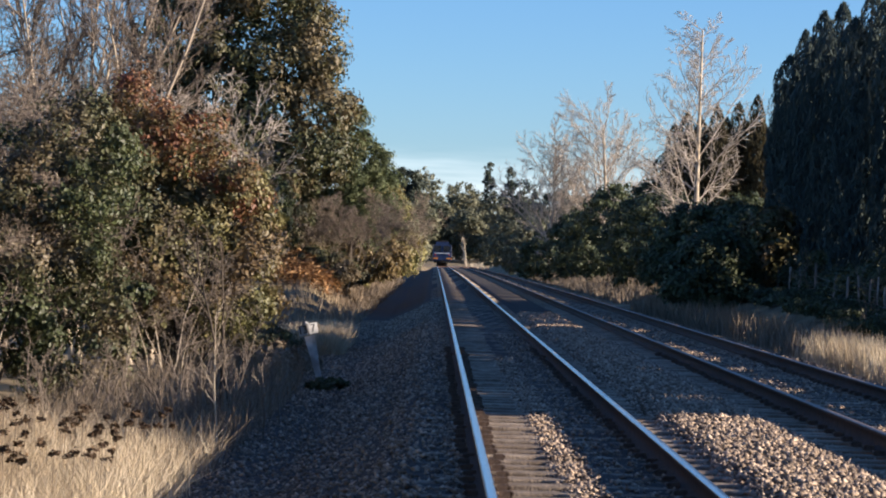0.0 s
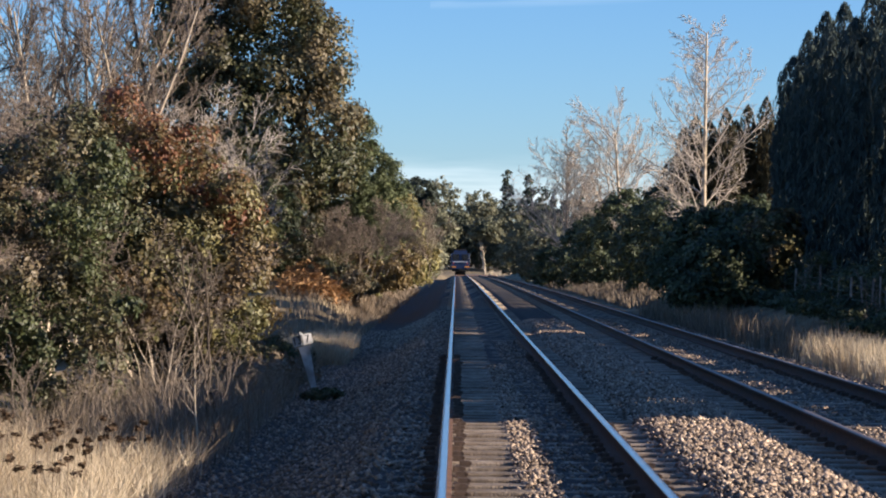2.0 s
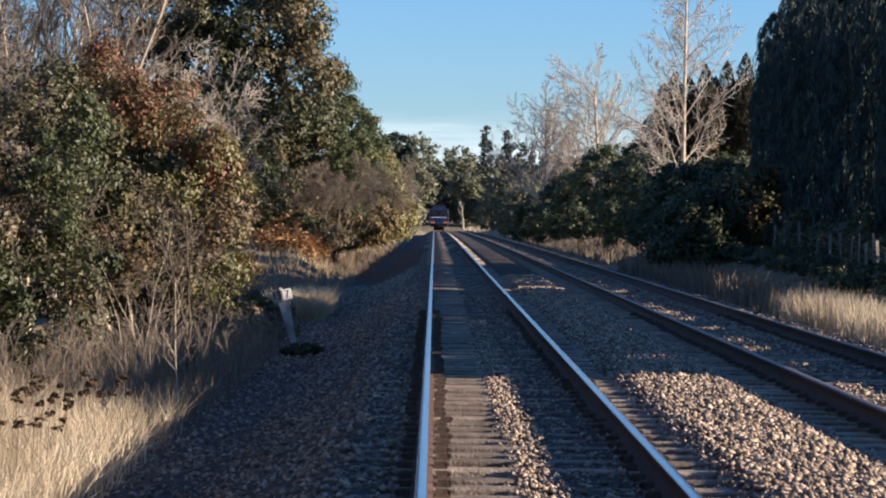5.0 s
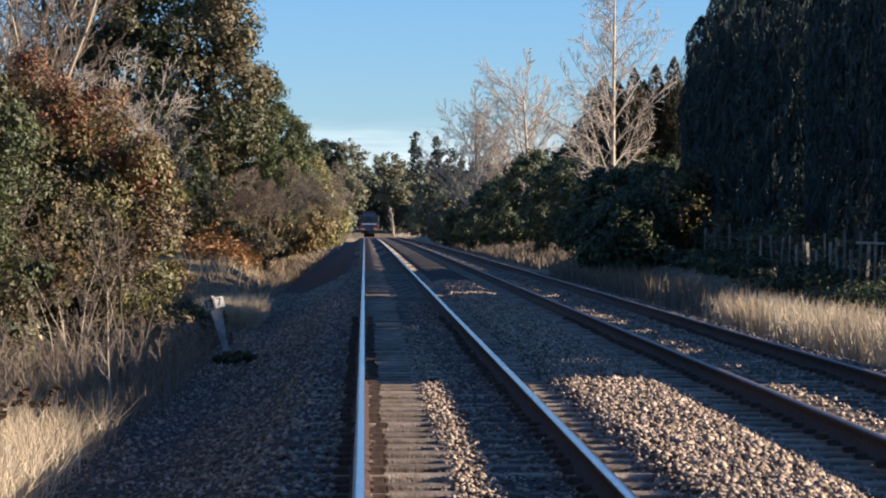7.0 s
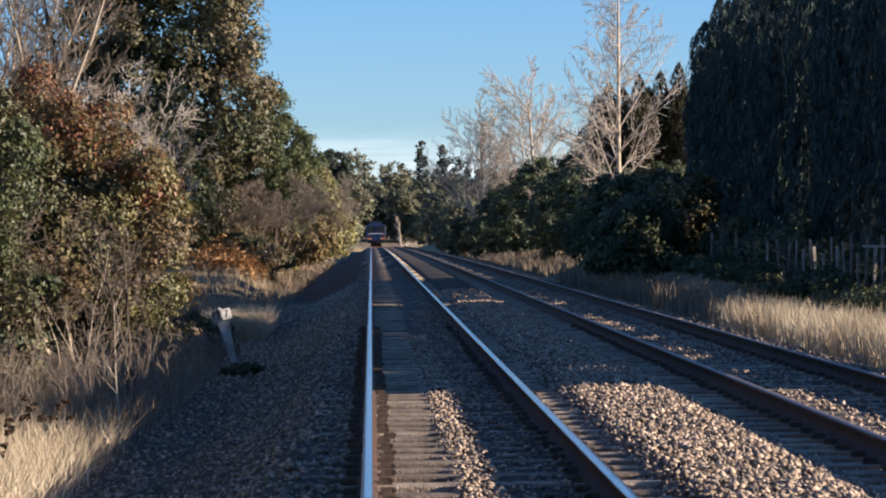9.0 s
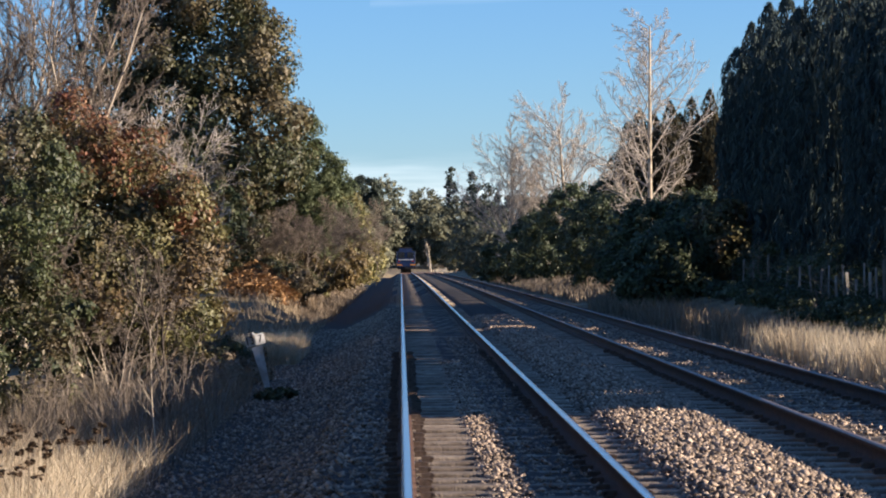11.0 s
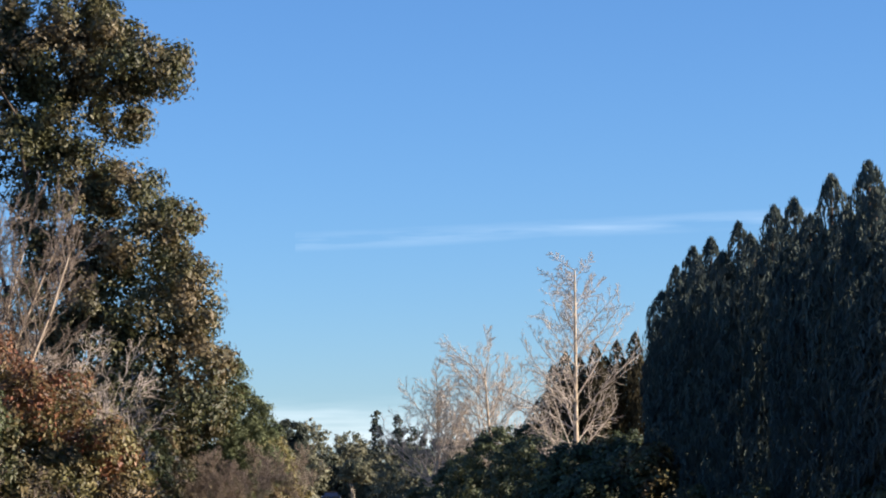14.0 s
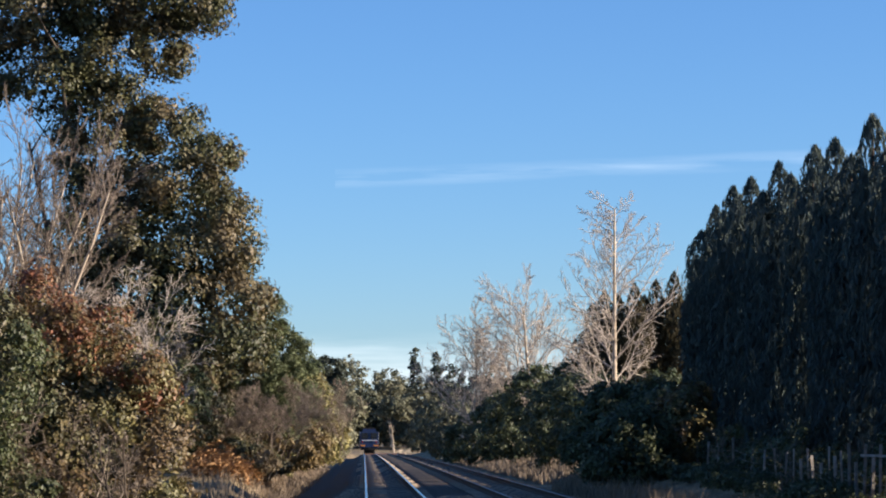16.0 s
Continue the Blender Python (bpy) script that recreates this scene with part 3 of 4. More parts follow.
# far wood where the line bends
rf = np.random.default_rng(40)
for i in range(22):
    u = i / 21
    xx, yy = -18 + 62 * u + rf.normal(0, 1.5), 640 + 90 * rf.random()
    hh = 15 + 5 * rf.random() + 3 * math.sin(i * 1.7)
    shrub("far_tree", xx, yy, [(0, 0, hh * 0.74, hh * 0.24, hh * 0.25, hh * 0.22), (hh * 0.1, 0, hh * 0.5, hh * 0.3, hh * 0.3, hh * 0.24), (-hh * 0.1, 0, hh * 0.28, hh * 0.34, hh * 0.3, hh * 0.24)], 6000, 0.75, M_FAR if i % 3 else M_FARDARK,
          "far gum tree at the bend of the line", "tree", 2, seed=60 + i, per=14, clump=0.8, trunk_r=0.3, bark=M_PALEBARK, group="trees at the bend")
for xx, hh in ((12.3, 22.5), (17.5, 21.5)):
    shrub("far_conifer", xx, 690, [(0, 0, hh * (0.3 + 0.14 * k), 3.2 - 0.5 * k, 3.2 - 0.5 * k, 1.6) for k in range(6)], 3600, 0.8, M_FARDARK, "far dark conifer standing above the wood", "conifer", 1, per=16, seed=int(hh * 10), clump=0.6, trunk_r=0.3)

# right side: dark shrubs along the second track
# shrub 70 is yellow-green; its brighter olive leaves also stand in for sunlight
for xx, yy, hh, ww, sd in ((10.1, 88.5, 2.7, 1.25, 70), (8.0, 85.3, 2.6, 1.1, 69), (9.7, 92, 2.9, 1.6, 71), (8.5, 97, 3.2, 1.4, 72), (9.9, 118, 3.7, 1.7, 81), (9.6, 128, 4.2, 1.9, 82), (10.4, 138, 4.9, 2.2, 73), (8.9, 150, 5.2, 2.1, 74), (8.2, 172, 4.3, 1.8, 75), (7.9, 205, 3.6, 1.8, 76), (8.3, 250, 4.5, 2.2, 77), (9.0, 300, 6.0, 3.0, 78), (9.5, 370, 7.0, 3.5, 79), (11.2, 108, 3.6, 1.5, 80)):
    # from 220 m on, the shrubs take the paler M_FAR leaf colour
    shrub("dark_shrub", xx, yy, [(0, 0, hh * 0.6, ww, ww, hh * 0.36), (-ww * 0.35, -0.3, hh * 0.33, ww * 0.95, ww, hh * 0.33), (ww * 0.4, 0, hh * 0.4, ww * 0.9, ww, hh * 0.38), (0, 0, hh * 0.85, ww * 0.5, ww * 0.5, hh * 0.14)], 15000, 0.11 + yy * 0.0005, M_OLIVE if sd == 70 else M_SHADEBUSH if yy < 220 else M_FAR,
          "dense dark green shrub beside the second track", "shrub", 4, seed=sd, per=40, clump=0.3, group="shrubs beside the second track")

bare_tree("bare_deciduous_tree", 7.4, 192, 8.6, (30, 14, 9), (26, 56), 0.03, "pale leafless deciduous tree with fine twigs", 81, 0.17, 0.011, lean=(-0.06, 0), shrink=0.66, first=0.14, straight=0.5, thin=0.36, low=1.5, sub=0.36, wiggle=0.08)
bare_tree("bare_deciduous_tree", 11.0, 192, 9.9, (30, 14, 9), (26, 54), 0.03, "tall pale leafless tree with a rounded twiggy crown", 82, 0.19, 0.011, shrink=0.62, first=0.14, straight=0.5, thin=0.36, low=1.5, sub=0.36, wiggle=0.08)
bare_tree("bare_poplar", 9.3, 105.5, 9.8, (32, 13, 8), (40, 60), 0.04, "slender leafless tree with a straight pale trunk", 93, 0.125, 0.007, shrink=0.45, first=0.2, straight=0.06, thin=0.32, low=1.0, sub=0.34, wiggle=0.07, fall=0.88)


# conifer rows
def conifer_mesh(seed, h, w, material, n):
    """A column of upright sprays with several ragged leaders."""
    r = np.random.default_rng(seed)
    tops = np.array([1.0, 0.90, 0.82, 0.74, 0.86])
    ox, oy = r.normal(0, 0.17 * w, 5), r.normal(0, 0.17 * w, 5)
    ox[0] = oy[0] = 0
    k = r.integers(0, 5, n)
    zz = r.random(n) ** 0.85
    a = r.random(n) * 6.28
    rad = w * 0.36 * np.clip((1 - zz) * 9.0, 0.02, 1) ** 0.65 * (0.75 + 0.25 * np.sqrt(r.random(n)))
    rad = rad * (1 + 0.18 * np.sin(a * 3 + zz * 13 + k) + 0.14 * np.sin(a * 5 - zz * 31 + k))
    rad = rad * np.where(k == 0, 0.7, 1.0)
    pts = np.stack([ox[k] + rad * np.cos(a), oy[k] + rad * np.sin(a), zz * h * tops[k]], 1)
    out = np.stack([np.cos(a), np.sin(a), 0 * a + 0.2], 1)
    return leaf_mesh("foliage", r, pts, out, 0.32, material, 0.22, hang=3.0, out_bias=1.0)


def conifer(x, y, h, me, label, group, turn=0.0, wide=1.0):
    z = z_at(x, y)
    t = anchor("conifer", x, y, z - 0.05, label, "conifer", group)
    v, f = tubes([(0, 0, 0, 0, 0, h * 0.5, 0.16, 0.10), (0, 0, h * 0.5, 0, 0, h * 0.97, 0.10, 0.02)], 7)
    child("trunk", mesh_of("trunk", v, f, M_DARKBARK), t)
    ob = child("foliage", me, t)
    ob.scale = (wide, wide, h / 10.0)
    ob.rotation_euler = (0, 0, turn)
    return t


CYP = [conifer_mesh(90 + k, 10.0, 2.6, M_CYPRESS, 14000) for k in range(3)]
rc = np.random.default_rng(5)
HEDGE_TOP = ((101, 8.1), (95, 9.3), (90.6, 9.55), (84, 9.2), (77.4, 9.4), (72.7, 9.05), (68.3, 8.9), (63, 8.7), (57, 8.6))
for k in range(27):
    if k == 22:
        continue  # one tree left out, unseen, to let a strip of sun through the row
    yy = 101.0 - 1.65 * k
    top = float(np.interp(yy, [p[0] for p in HEDGE_TOP][::-1], [p[1] for p in HEDGE_TOP][::-1])) + (0 if k == 0 else (0.2, -0.5, -1.05)[k % 3] + rc.uniform(-0.15, 0.15))
    xx = 11.95 + rc.normal(0, 0.11)
    conifer(xx, yy, top - z_at(xx, yy), CYP[k % 3], "tall narrow dark cypress in a dense hedge row", "cypress hedge row", rc.random() * 6.28, 0.48 if k < 2 else 0.60 + 0.10 * rc.random())
BRONZE = [conifer_mesh(96 + k, 10.0, 1.7, M_CYPRESSBROWN, 7000) for k in range(2)]
for k, (xx, hh) in enumerate(((11.1, 7.6), (11.7, 8.2), (12.5, 8.1), (13.1, 8.5), (13.7, 8.0), (14.3, 8.8), (15.1, 9.2))):
    conifer(xx, 138 + 0.6 * rc.normal(), hh, BRONZE[k % 2], "narrow bronzed conifer in a clipped clump", "clump of bronzed conifers", rc.random() * 6.28, 0.95)

# bare trees and tangle behind the large shrub
bare_tree("bare_tree", -7.3, 57, 8.9, (12, 10, 8), (20, 42), 0.04, "leafless multi-stemmed tree with pale trunks", 84, 0.07, 0.005, shrink=0.33, first=0.46, stems=4, fan=0.11, twig_material=M_TWIG, straight=1.0, thin=0.4)
bare_tree("bare_tree", -6.5, 56.5, 8.6, (12, 10, 8), (20, 42), 0.04, "leafless multi-stemmed tree with slim pale trunks", 85, 0.065, 0.005, shrink=0.33, first=0.46, stems=5, fan=0.11, twig_material=M_TWIG, straight=1.0, thin=0.4)
bare_tree("bare_tree", -8.2, 58, 8.5, (12, 10, 8), (20, 44), 0.04, "leafless multi-stemmed tree with grey twigs", 83, 0.065, 0.005, shrink=0.33, first=0.42, stems=4, fan=0.12, twig_material=M_TWIG, thin=0.4)
bare_tree("crooked_tree", -8.6, 53, 7.0, (13, 9, 7), (30, 70), 0.0, "bushy leafless tree with a tangle of twigs", 303, 0.06, 0.006, shrink=0.5, first=0.35, material=M_TWIG, stems=3, fan=0.2, wiggle=0.16)
bare_tree("crooked_tree", -11.2, 52, 8.2, (12, 9, 7), (35, 75), -0.02, "crooked leafless tree with dark twisted limbs", 86, 0.09, 0.006, lean=(0.45, 0), shrink=0.55, first=0.3, material=M_TWIG, stems=3, fan=0.25, wiggle=0.24)
bare_tree("twiggy_shrub", -9.0, 50, 5.4, (14, 9, 6), (25, 65), 0.0, "pale brown tangle of leafless twigs", 87, 0.025, 0.005, shrink=0.45, stems=9, fan=0.3, category="shrub", material=M_PALEBARK, twig_material=M_TWIG)
bare_tree("twiggy_shrub", -5.2, 62, 6.1, (10, 7, 6), (25, 60), 0.0, "grey leafless twiggy shrub", 88, 0.025, 0.005, shrink=0.45, stems=7, fan=0.25, category="shrub", material=M_TWIG, twig_material=M_GREYTWIG)
bare_tree("twiggy_shrub", -5.5, 112, 2.7, (11, 9, 7), (25, 60), 0.02, "grey-pink leafless shrub on the bank", 89, 0.013, 0.005, shrink=0.5, stems=20, fan=0.55, category="shrub", material=M_TWIG)
shrub("bank_shrub", -4.3, 109, [(0, 0, 0.7, 1.0, 1.6, 0.6), (-0.9, 0.5, 0.9, 0.9, 1.4, 0.7), (0.6, 1.5, 0.6, 0.8, 1.2, 0.5)], 9000, 0.13, M_GREEN, "low green shrub on the bank", stems=4, seed=238, clump=0.2, group="shrubs on the bank")
bare_tree("twiggy_shrub", -5.0, 43.6, 3.0, (10, 7, 5), (25, 65), 0.0, "grey twigs growing through the shrub", 301, 0.014, 0.004, shrink=0.42, stems=7, fan=0.35, category="shrub", material=M_PALEBARK, twig_material=M_TWIG)
bare_tree("twiggy_shrub", -7.6, 40.8, 2.9, (10, 7, 5), (25, 65), 0.0, "pale dry twigs at the foot of the shrubs", 302, 0.014, 0.004, shrink=0.42, stems=7, fan=0.4, category="shrub", material=M_PALEBARK, twig_material=M_TWIG)
shrub("evergreen_shrub", -10.9, 51, [(0.1, 0, 5.5, 1.0, 1.2, 1.5), (-0.6, 0, 3.4, 1.4, 1.3, 2.2), (1.0, 0, 3.2, 1.0, 1.2, 1.4)], 20000, 0.10, M_GREEN, "green leafy shrub behind the tangle", stems=4, seed=231, clump=0.22)
for k, (xx, yy, hh) in enumerate(((-8.6, 66, 4.6), (-8.0, 74, 4.8), (-7.7, 108, 5.0), (-7.4, 116, 5.0), (-6.4, 124, 4.5))):
    shrub("bank_shrub", xx, yy, [(0, 0, hh * 0.6, 1.8, 2.2, hh * 0.4), (1.0, 0.5, hh * 0.35, 1.5, 1.8, hh * 0.33), (-1.2, 0, hh * 0.45, 1.5, 1.8, hh * 0.4)], 15000, 0.16, M_EVER if k % 2 else M_GREEN, "dense shrub on top of the bank", stems=4, seed=240 + k, clump=0.3, group="shrubs on the bank")

# unseen trees added off to the side, shading the line; grass lit under crowns
for k, yy in enumerate((29.9, 33.5, 37.1, 40.7, 44.3, 47.9, 51.5, 55.1, 58.4)):
    dense = yy < 37 or yy > 55
    shrub("shade_tree", 15.0 + 0.25 * math.sin(k * 2.1), yy, [(0, -0.6, 3.4 + (0.5 if k in (4, 5) else 0), 1.1, 1.55, 0.6), (0, 0.6, 3.5, 1.1, 1.5, 0.55), (0.2, 0, 2.6 if dense else 2.85, 1.1, 1.9, 0.8 if dense else 0.4)], 13000, 0.2, M_SHADEBUSH, "unseen evergreen tree added to shade the line", "tree", 2, seed=120 + k, trunk_r=0.12, clump=0.25, group="trees shading the line")


# unseen tall trees around and behind the crossing, added to cut sky light
for k, (xx, yy, hh) in enumerate(((-12, 34, 8), (-12.5, 24, 9), (-12, 13, 9), (-12.5, 2, 10), (-11, -9, 10), (-4, -15, 11), (4, -16, 10))):
    shrub("evergreen_tree", xx, yy, [(0, 0, hh * 0.68, 3.0, 3.6, hh * 0.3), (0.5, 2.0, hh * 0.4, 2.6, 3.0, hh * 0.3), (-0.5, -2.0, hh * 0.42, 2.6, 3.0, hh * 0.32)], 9000, 0.42, M_EVER, "unseen broad evergreen tree near the crossing, blocking sky light", "tree", 3, seed=400 + k, trunk_r=0.2, clump=0.6, per=40, group="trees around the crossing")


# ---------------------------------------------------------------- grass and stems
def grass(name, n, xs, ys, height, width, material, label, seed, lean=0.25, taper=None):
    r = np.random.default_rng(seed)
    x, y = r.uniform(*xs, n), r.uniform(*ys, n)
    if taper is not None:
        keep = taper(x, y) > r.random(n)
        x, y = x[keep], y[keep]
    return tagged(new(name, blade_mesh(name, r, x, y, ground_z(x, y) - 0.02, height, width, material, lean)), label, "grass", kind="stuff")


grass("dry_grass", 42000, (-6, -2.5), (15, 33), 0.55, 0.005, M_STRAW, "tall bleached dry grass beside the shoulder", 1, lean=0.42, taper=lambda x, y: smooth(-2.6, -3.1, x) * smooth(33, 27, y))
grass("dry_grass", 17000, (6.4, 7.9), (26, 56), 0.52, 0.007, M_STRAW, "sunlit straw-coloured grass along the second track", 2, taper=lambda x, y: smooth(6.4, 6.9, x) * smooth(7.9, 7.2, x) * smooth(56, 51, y))
grass("brown_stems", 3600, (6.5, 7.7), (54, 100), 0.6, 0.010, M_STRAWDARK, "tall brown dead stems below the shrubs", 3)
grass("dry_grass", 9000, (-3.8, -2.4), (63, 72), 0.6, 0.008, M_STRAW, "pale dry grass below the bank", 4)
grass("brown_stems", 5500, (-5.2, -2.6), (29, 50), 0.66, 0.005, M_STRAWDARK, "tangle of brown dead stems in the ditch", 5, lean=0.4)
grass("brown_stems", 9000, (-7, -2.8), (58, 116), 0.42, 0.011, M_STRAWDARK, "brown dead growth on the bank", 6, lean=0.4)
grass("brown_stems", 6000, (6.8, 9.5), (110, 230), 0.5, 0.018, M_STRAWDARK, "dead brown grass beside the second track", 9)
grass("brown_stems", 5000, (-4.4, -2.7), (105, 220), 0.45, 0.018, M_STRAWDARK, "dead brown grass beside the line", 10)
grass("dry_grass", 9000, (7, 60), (430, 620), 1.0, 0.06, M_STRAW, "pale grass at the distant bend", 7)

r = np.random.default_rng(8)
pts = np.stack([r.uniform(-6.2, -3.9, 2600), r.uniform(105, 111, 2600)], 1)
pts[:, 0] += 0.12 * (pts[:, 1] - 109)
fern = np.column_stack([pts, ground_z(pts[:, 0], pts[:, 1]) + r.uniform(0.05, 0.6, 2600)])
tagged(new("dead_fern", leaf_mesh("dead_fern", r, fern, np.tile([[0, 0, 1.0]], (2600, 1)), 0.3, M_FERN, 0.3)), "patch of orange dead fern on the bank", "fern", kind="stuff")

for k, (xx, yy, hh, st) in enumerate(((-3.2, 32.5, 1.4, 5), (-3.0, 34.5, 1.3, 4), (-3.6, 36, 1.5, 5), (-4.2, 34, 1.2, 6), (-5.0, 35, 1.2, 6), (-2.8, 37.5, 1.1, 4), (-3.2, 40, 1.2, 4))):
    bare_tree("sapling", xx, yy, hh, (7, 4), (20, 50), 0.04, "thin leafless sapling among dead stems", 140 + k, 0.014, 0.003, shrink=0.4, first=0.25, stems=st, fan=0.2, category="sapling", depth=2, material=M_TWIG)
bare_tree("sapling", -2.78, 31.5, 1.7, (9, 4), (20, 45), 0.05, "slender pale-barked sapling at the grass edge", 139, 0.014, 0.003, shrink=0.22, first=0.4, category="sapling", depth=2, material=M_PALEBARK, straight=0.3)
for k, (xx, yy) in enumerate(((-3.15, 36.5), (-3.0, 37))):
    bare_tree("sapling", xx, yy, 2.6, (8, 4), (15, 40), 0.05, "slim dark-stemmed sapling under the shrub", 150 + k, 0.03, 0.004, shrink=0.35, first=0.5, category="sapling", depth=2, material=M_DARKBARK)


# low growth by the fence and under the hedge
for k in range(13):
    yy = 54 + k * 4.1
    xx = 11.0 + 0.15 * math.sin(k * 2.3)
    hh = 1.25 + 0.35 * math.sin(k * 1.9)
    shrub("low_shrub", xx, yy, [(0, 0, hh * 0.55, 0.6, 1.8, hh * 0.42), (0.3, 1.0, hh * 0.5, 0.9, 1.4, hh * 0.4), (-0.3, -0.8, hh * 0.35, 0.6, 1.0, hh * 0.3)], 5000, 0.10, M_SHADEBUSH, "low dark undergrowth below the cypress hedge", "shrub", 5, seed=170 + k, clump=0.2, trunk_r=0.015, bark=M_TWIG, group="undergrowth below the hedge")
for k, (xx, yy, hh) in enumerate(((9.6, 63, 1.3), (10.9, 62, 1.5), (10.8, 57, 1.2), (10.0, 78, 1.4))):
    bare_tree("dead_shrub", xx, yy, hh, (7, 4), (20, 55), 0.02, "leafless dead shrub in the fence line", 190 + k, 0.010, 0.003, shrink=0.45, first=0.2, stems=4, fan=0.35, category="shrub", depth=2, material=M_TWIG)
for k in range(13):
    yy = 46 + k * 4.3
    hh = (0.32 if yy < 57 else 0.42) + 0.12 * math.sin(k * 2.7)
    shrub("low_shrub", 9.3 + 0.25 * math.sin(k * 3.1), yy, [(0, 0, hh * 0.5, 0.7, 2.0, hh * 0.45), (0.3, 0.9, hh * 0.45, 0.6, 1.4, hh * 0.4)], 4000, 0.085, M_SHADEBUSH, "low dark bramble between grass and fence", "shrub", 4, seed=340 + k, clump=0.16, trunk_r=0.01, bark=M_TWIG, group="brambles along the fence")


# low growth on the left bank
for k, (xx, yy, hh) in enumerate(((-3.4, 53, 0.7), (-4.4, 55, 0.9), (-3.9, 60, 0.8), (-4.9, 63, 1.0), (-3.5, 66, 0.5), (-4.6, 69, 0.6), (-3.2, 74, 0.4))):
    shrub("low_shrub", xx, yy, [(0, 0, hh * 0.5, 0.7, 1.5, hh * 0.45), (0.3, 1.0, hh * 0.4, 0.6, 1.2, hh * 0.38)], 3500, 0.085, (M_STRAWDARK, M_OLIVE, M_GREEN)[k % 3], "low scrubby growth on the bank", "shrub", 5, seed=360 + k, clump=0.16, trunk_r=0.01, bark=M_TWIG, group="scrub on the bank")


# ---------------------------------------------------------------- fence
def fence():
    t = anchor("fence", 10.2, 0, 0, "old grey timber post fence with sagging wires", "fence")
    r = np.random.default_rng(33)
    tops = []
    for yy, h in ((51.5, 0.95), (53.2, 0.85), (54.8, 0.9), (56.2, 0.95), (58.0, 0.98), (59.8, 0.95), (61.5, 0.7), (62.4, 0.8), (64.5, 0.75), (65.2, 0.85), (67.6, 0.8), (70.4, 0.75), (72.6, 0.7), (75.0, 0.7), (78.7, 0.85), (82.0, 0.7), (84.4, 0.75), (87, 0.8), (90, 0.75), (52.3, 0.6), (55.5, 0.7), (57.1, 0.75), (58.9, 0.6), (60.6, 0.8), (63.4, 0.65), (66.4, 0.7), (68.9, 0.75)):
        z = z_at(10.2, yy)
        h = h * (1.3 if yy < 63 else 1.12)
        bm = bmesh.new()
        w = r.uniform(0.02, 0.034)
        box(bm, -w, w, -w * 0.7, w * 0.7, -0.15, h, 0.006)
        for v in bm.verts:
            if v.co.z > 0.3:
                v.co.x += r.normal(0, 0.006)
                v.co.z += r.normal(0, 0.012)
        p = part("post", bm, M_WOODGREY, t)
        p.location = (0, yy, z)
        p.rotation_euler = (r.normal(0, 0.04), r.normal(0, 0.045), r.normal(0, 0.3))
        tops.append((yy, z, h))
    tops.sort()
    for f in (0.35, 0.62, 0.86):
        segs = []
        for a, b in zip(tops[:-1], tops[1:]):
            m = ((a[0] + b[0]) / 2, (a[1] + b[1]) / 2 + 0.7 * f - 0.02)
            segs += [(0.04, a[0], a[1] + 0.7 * f, 0.04, m[0], m[1], 0.004, 0.004), (0.04, m[0], m[1], 0.04, b[0], b[1] + 0.7 * f, 0.004, 0.004)]
        v, fc = tubes(segs, 4)
        child("wire", mesh_of("wire", v, fc, M_WIRE), t)
    for y0, y1, zz in ((54.8, 58.0, 0.98),):
        bm = bmesh.new()
        box(bm, -0.02, 0.02, y0, y1, 0, 0.05, 0.005)
        p = part("top_rail", bm, M_WOODGREY, t)
        p.location = (-0.05, 0, z_at(10.2, (y0 + y1) / 2) + zz)
    return t


fence()


# ---------------------------------------------------------------- distance post
def numeral(text, size, parent, m):
    cu = bpy.data.curves.new("numeral", "FONT")
    cu.body, cu.size, cu.align_x, cu.align_y, cu.extrude = text, size, "CENTER", "CENTER", 0.002
    tmp = new("numeral", cu)
    bpy.context.view_layer.update()
    me = bpy.data.meshes.new_from_object(tmp)
    bpy.data.objects.remove(tmp)
    me.materials.append(M_INK)
    ob = child("numeral", me, parent)
    ob.matrix_basis = m
    return ob


def distance_post(x, y):
    t = anchor("distance_post", x, y, z_at(x, y) - 0.02, "leaning white distance post with black numerals", "distance post")
    t.rotation_euler = (radians(-3), radians(-14), 0)
    bm = bmesh.new()
    box(bm, -0.018, 0.018, -0.02, 0.02, -0.1, 0.50, 0.004)
    part("stake", bm, M_POST, t)
    bm = bmesh.new()
    box(bm, -0.10, 0.085, -0.022, 0.022, 0.30, 1.02, 0.008)
    for v in bm.verts:
        if v.co.z < 0.5:
            v.co.x *= 0.5
    part("board", bm, M_POST, t)
    for s, text in ((-1, "13"), (1, "7")):
        bm = bmesh.new()
        box(bm, -0.085, 0.085, -0.008, 0.008, -0.09, 0.09, 0.004)
        p = part("number_plate", bm, M_POST, t, "white plate with black numerals")
        p.location, p.rotation_euler = (s * 0.085 - 0.01, -0.01, 1.13), (0, 0, radians(22) * s)
        numeral(text, 0.19, p, pose(0, -0.0115, 0, 90, 0, 0))
    bm = bmesh.new()
    bmesh.ops.create_cone(bm, segments=10, radius1=0.06, radius2=0.02, depth=0.05, cap_ends=True, matrix=Matrix.Translation((-0.03, 0, 1.245)))
    part("cap", bm, M_POST, t)
    return t


distance_post(-2.25, 48.0)
shrub("low_shrub", -2.1, 47.5, [(0, 0, 0.17, 0.28, 0.28, 0.16), (-0.2, 0.1, 0.14, 0.22, 0.25, 0.14)], 2600, 0.06, M_GREEN, "small dark tuft at the foot of the distance post", "shrub", 3, seed=390, clump=0.06, trunk_r=0.006, bark=M_TWIG)


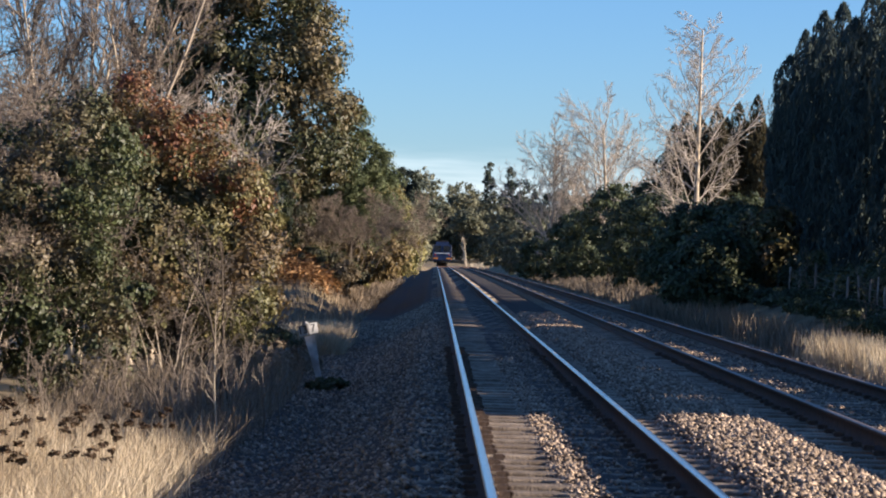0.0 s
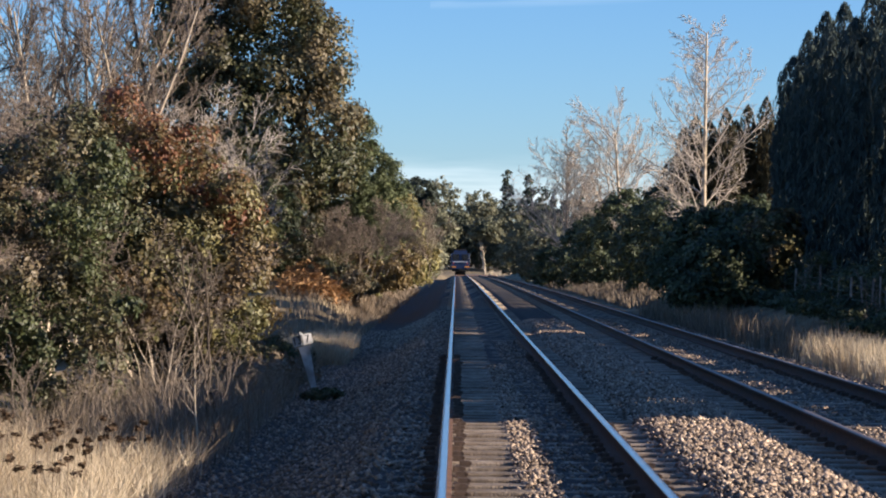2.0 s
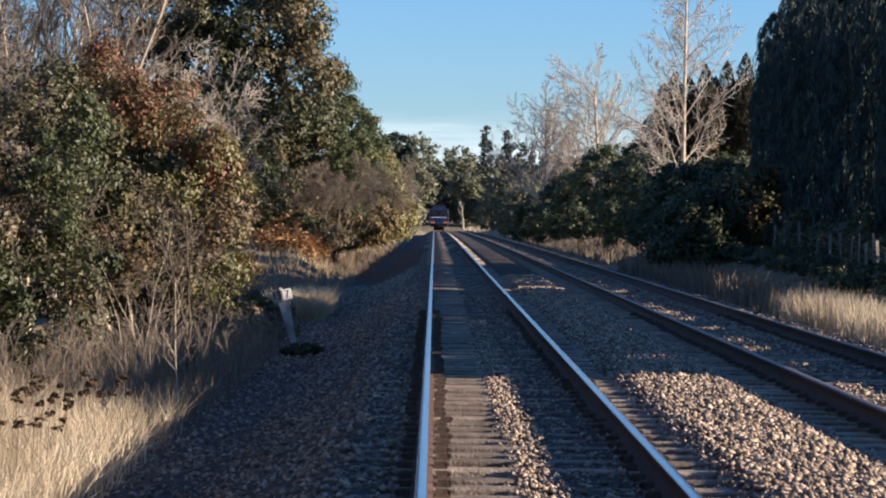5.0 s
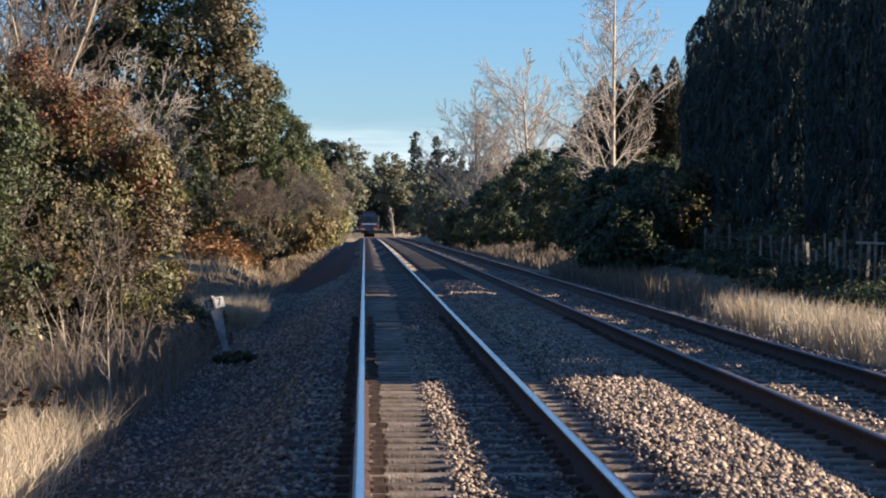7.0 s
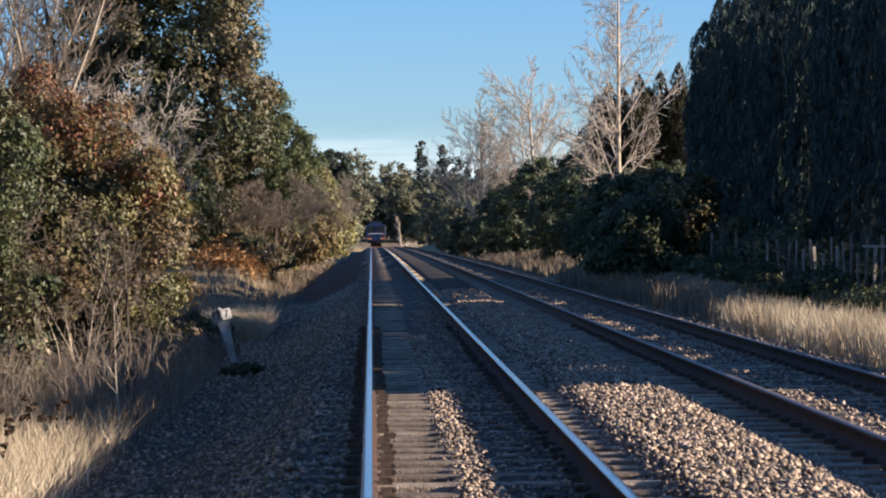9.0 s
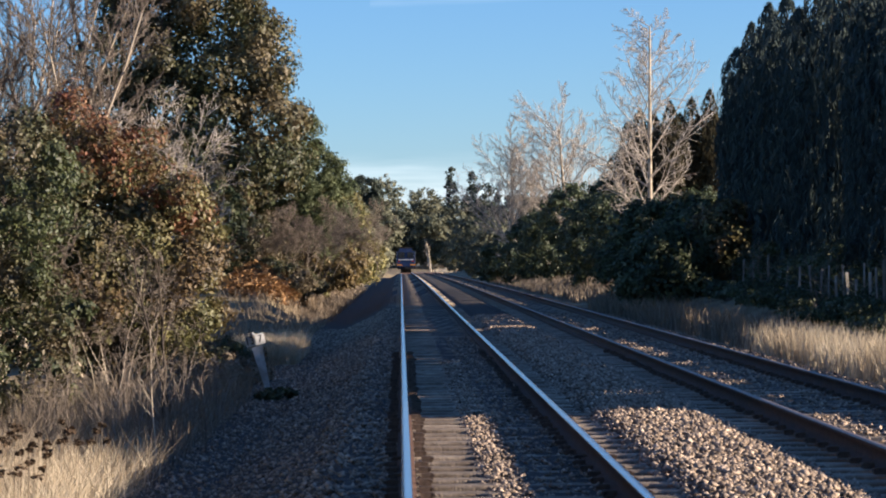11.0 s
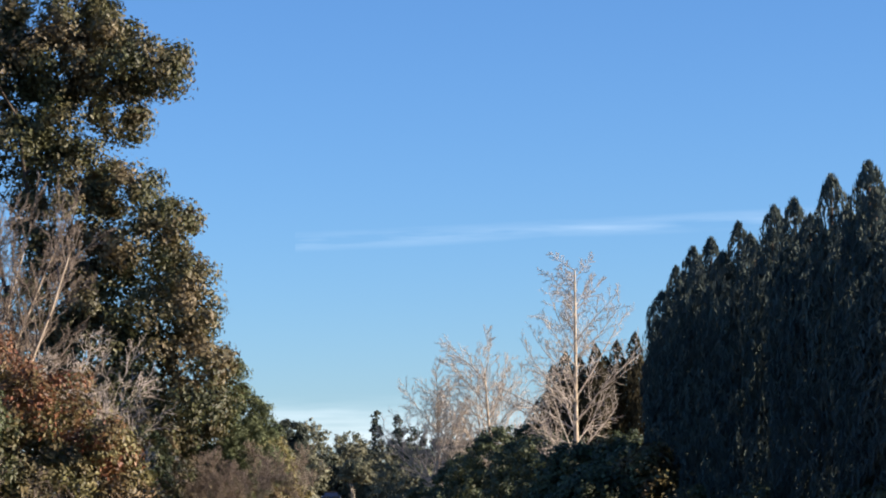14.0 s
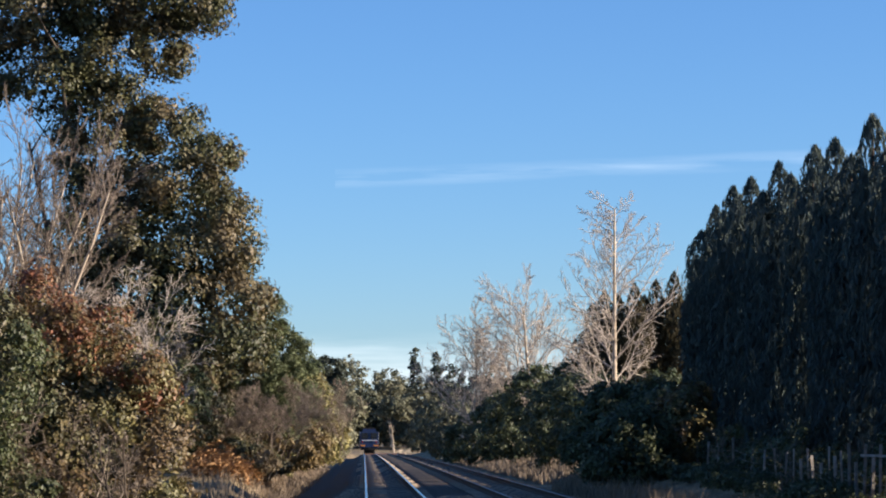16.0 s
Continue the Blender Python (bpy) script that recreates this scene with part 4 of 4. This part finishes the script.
# ---------------------------------------------------------------- train
def train(x, y):
    t = anchor("railcar", x, y, float(grade(y)), "navy diesel railcar with orange band and pale sides", "train")
    bm = bmesh.new()
    box(bm, -1.42, 1.42, 0, 25, 0.95, 3.72)
    bmesh.ops.bevel(bm, geom=[e for e in bm.edges if abs(e.verts[0].co.z - e.verts[1].co.z) < 0.01 and e.verts[0].co.z > 3 and abs(e.verts[0].co.x - e.verts[1].co.x) < 0.01], offset=0.42, segments=5, affect="EDGES")
    for v in bm.verts:
        if v.co.y < 0.1 and v.co.z > 2:
            v.co.y += 0.35 * (v.co.z - 2) / 1.7
    part("body", bm, M_NAVY, t)
    for s in (-1, 1):
        bm = bmesh.new()
        box(bm, s * 1.425 - 0.02, s * 1.425 + 0.02, 0.25, 24.6, 1.5, 3.25, 0.01)
        side = part("side_panel", bm, M_SILVER, t, "pale ribbed side panel")
        for k in range(8):
            bm = bmesh.new()
            box(bm, s * 1.447 - 0.012, s * 1.447 + 0.012, 2.0 + k * 2.8, 4.1 + k * 2.8, 2.1, 2.95, 0.01)
            part("window", bm, M_GLASS, side)
        bm = bmesh.new()
        box(bm, s * 1.43 - 0.02, s * 1.43 + 0.02, 0.2, 24.7, 0.95, 1.48, 0.01)
        part("skirt_band", bm, M_ORANGE, t, "orange lower band")
        bm = bmesh.new()
        box(bm, s * 1.0 - 0.36, s * 1.0 + 0.36, -0.05, 0.02, 1.12, 1.32, 0.03)
        part("end_band", bm, M_ORANGE, t, "orange lower corner")
        bm = bmesh.new()
        bmesh.ops.create_cone(bm, segments=14, radius1=0.11, radius2=0.11, depth=0.08, cap_ends=True, matrix=Matrix.Translation((s * 1.05, -0.04, 1.78)) @ Matrix.Rotation(radians(90), 4, "X"))
        part("tail_lamp", bm, M_LAMPRED, t)
        bm = bmesh.new()
        box(bm, s * 0.70 - 0.5, s * 0.70 + 0.5, -0.03, 0.25, 2.25, 3.15, 0.04)
        w = part("windscreen", bm, M_GLASS, t)
        w.location = (0, 0.08, 0)
        w.rotation_euler = (0, 0, 0)
    bm = bmesh.new()
    box(bm, -1.15, 1.15, -0.05, 0.03, 1.95, 2.06, 0.01)
    part("stripe", bm, M_SILVER, t, "pale stripe below the windscreen")
    bm = bmesh.new()
    box(bm, -1.3, 1.3, 0.1, 24.9, 0.55, 0.95, 0.05)
    part("underframe", bm, M_UNDER, t)
    bm = bmesh.new()
    box(bm, -0.18, 0.18, -0.5, 0.2, 0.75, 1.0, 0.04)
    part("coupler", bm, M_UNDER, t)
    for yy in (2.6, 5.0, 19.6, 22.0):
        bm = bmesh.new()
        bmesh.ops.create_cone(bm, segments=20, radius1=0.42, radius2=0.42, depth=1.6, cap_ends=True, matrix=Matrix.Translation((0, yy, 0.425)) @ Matrix.Rotation(radians(90), 4, "Y"))
        part("wheelset", bm, M_UNDER, t)
    bm = bmesh.new()
    box(bm, -0.9, 0.9, 3, 22, 3.7, 3.95, 0.08)
    part("roof_unit", bm, M_UNDER, t)
    return t


train(0.735, 430)
shrub("gum_tree", 6.4, 610, [(0, 0, 10.5, 3.0, 3.0, 1.8), (2.2, 0, 8.6, 2.2, 2.0, 1.2), (-1.8, 0, 9.0, 2.0, 2.0, 1.2)], 3500, 0.6, M_FAR, "far gum tree with a white trunk", "tree", 2, seed=501, per=14, clump=0.6, trunk_r=0.17, bark=M_PALEBARK)

# dead seed heads standing over the dry grass
r = np.random.default_rng(77)
for k in range(75):
    xx, yy = r.uniform(-4.6, -2.95), r.uniform(22, 28.5)
    z = z_at(xx, yy)
    t = anchor("seed_head", xx, yy, z, "brown dried flower head on a thin stem", "seed head", "dead flower heads in the grass")
    h = r.uniform(0.62, 0.9)
    v, f = tubes([(0, 0, -0.02, 0.02, 0, h * 0.6, 0.004, 0.0035), (0.02, 0, h * 0.6, 0.03, 0.01, h, 0.0035, 0.003)], 4)
    child("stem", mesh_of("stem", v, f, M_STRAWDARK), t)
    n = 30
    a, q = r.random(n) * 6.28, np.sqrt(r.random(n)) * r.uniform(0.025, 0.06)
    pts = np.stack([0.03 + q * np.cos(a), 0.01 + q * np.sin(a), h + r.normal(0, 0.012, n) - q * 0.2], 1)
    child("head", leaf_mesh("head", r, pts, np.tile([[0, 0, 1.0]], (n, 1)), 0.045, M_SEED, 0.7), t, kind="stuff")

# fallen dry branches at the grass edge
for k, (xx, yy, a, ln) in enumerate(((-2.35, 25.5, 0.5, 0.9), (-2.2, 27.2, 2.6, 0.7), (-2.45, 23.6, 1.2, 0.8), (-3.2, 48.5, 0.2, 1.0))):
    rr = np.random.default_rng(210 + k)
    t = anchor("fallen_branch", xx, yy, z_at(xx, yy) + 0.06, "fallen dry grey branch on the ground", "branch")
    v, f = tubes(grow(rr, (0, 0, 0), (math.cos(a), math.sin(a), 0.12), ln, 0.014, 2, (5, 3), (25, 60), 0.0, 0.14, 0.2, 0.5, 5, 0.003), 5)
    child("limb", mesh_of("limb", v, f, M_TWIG), t)
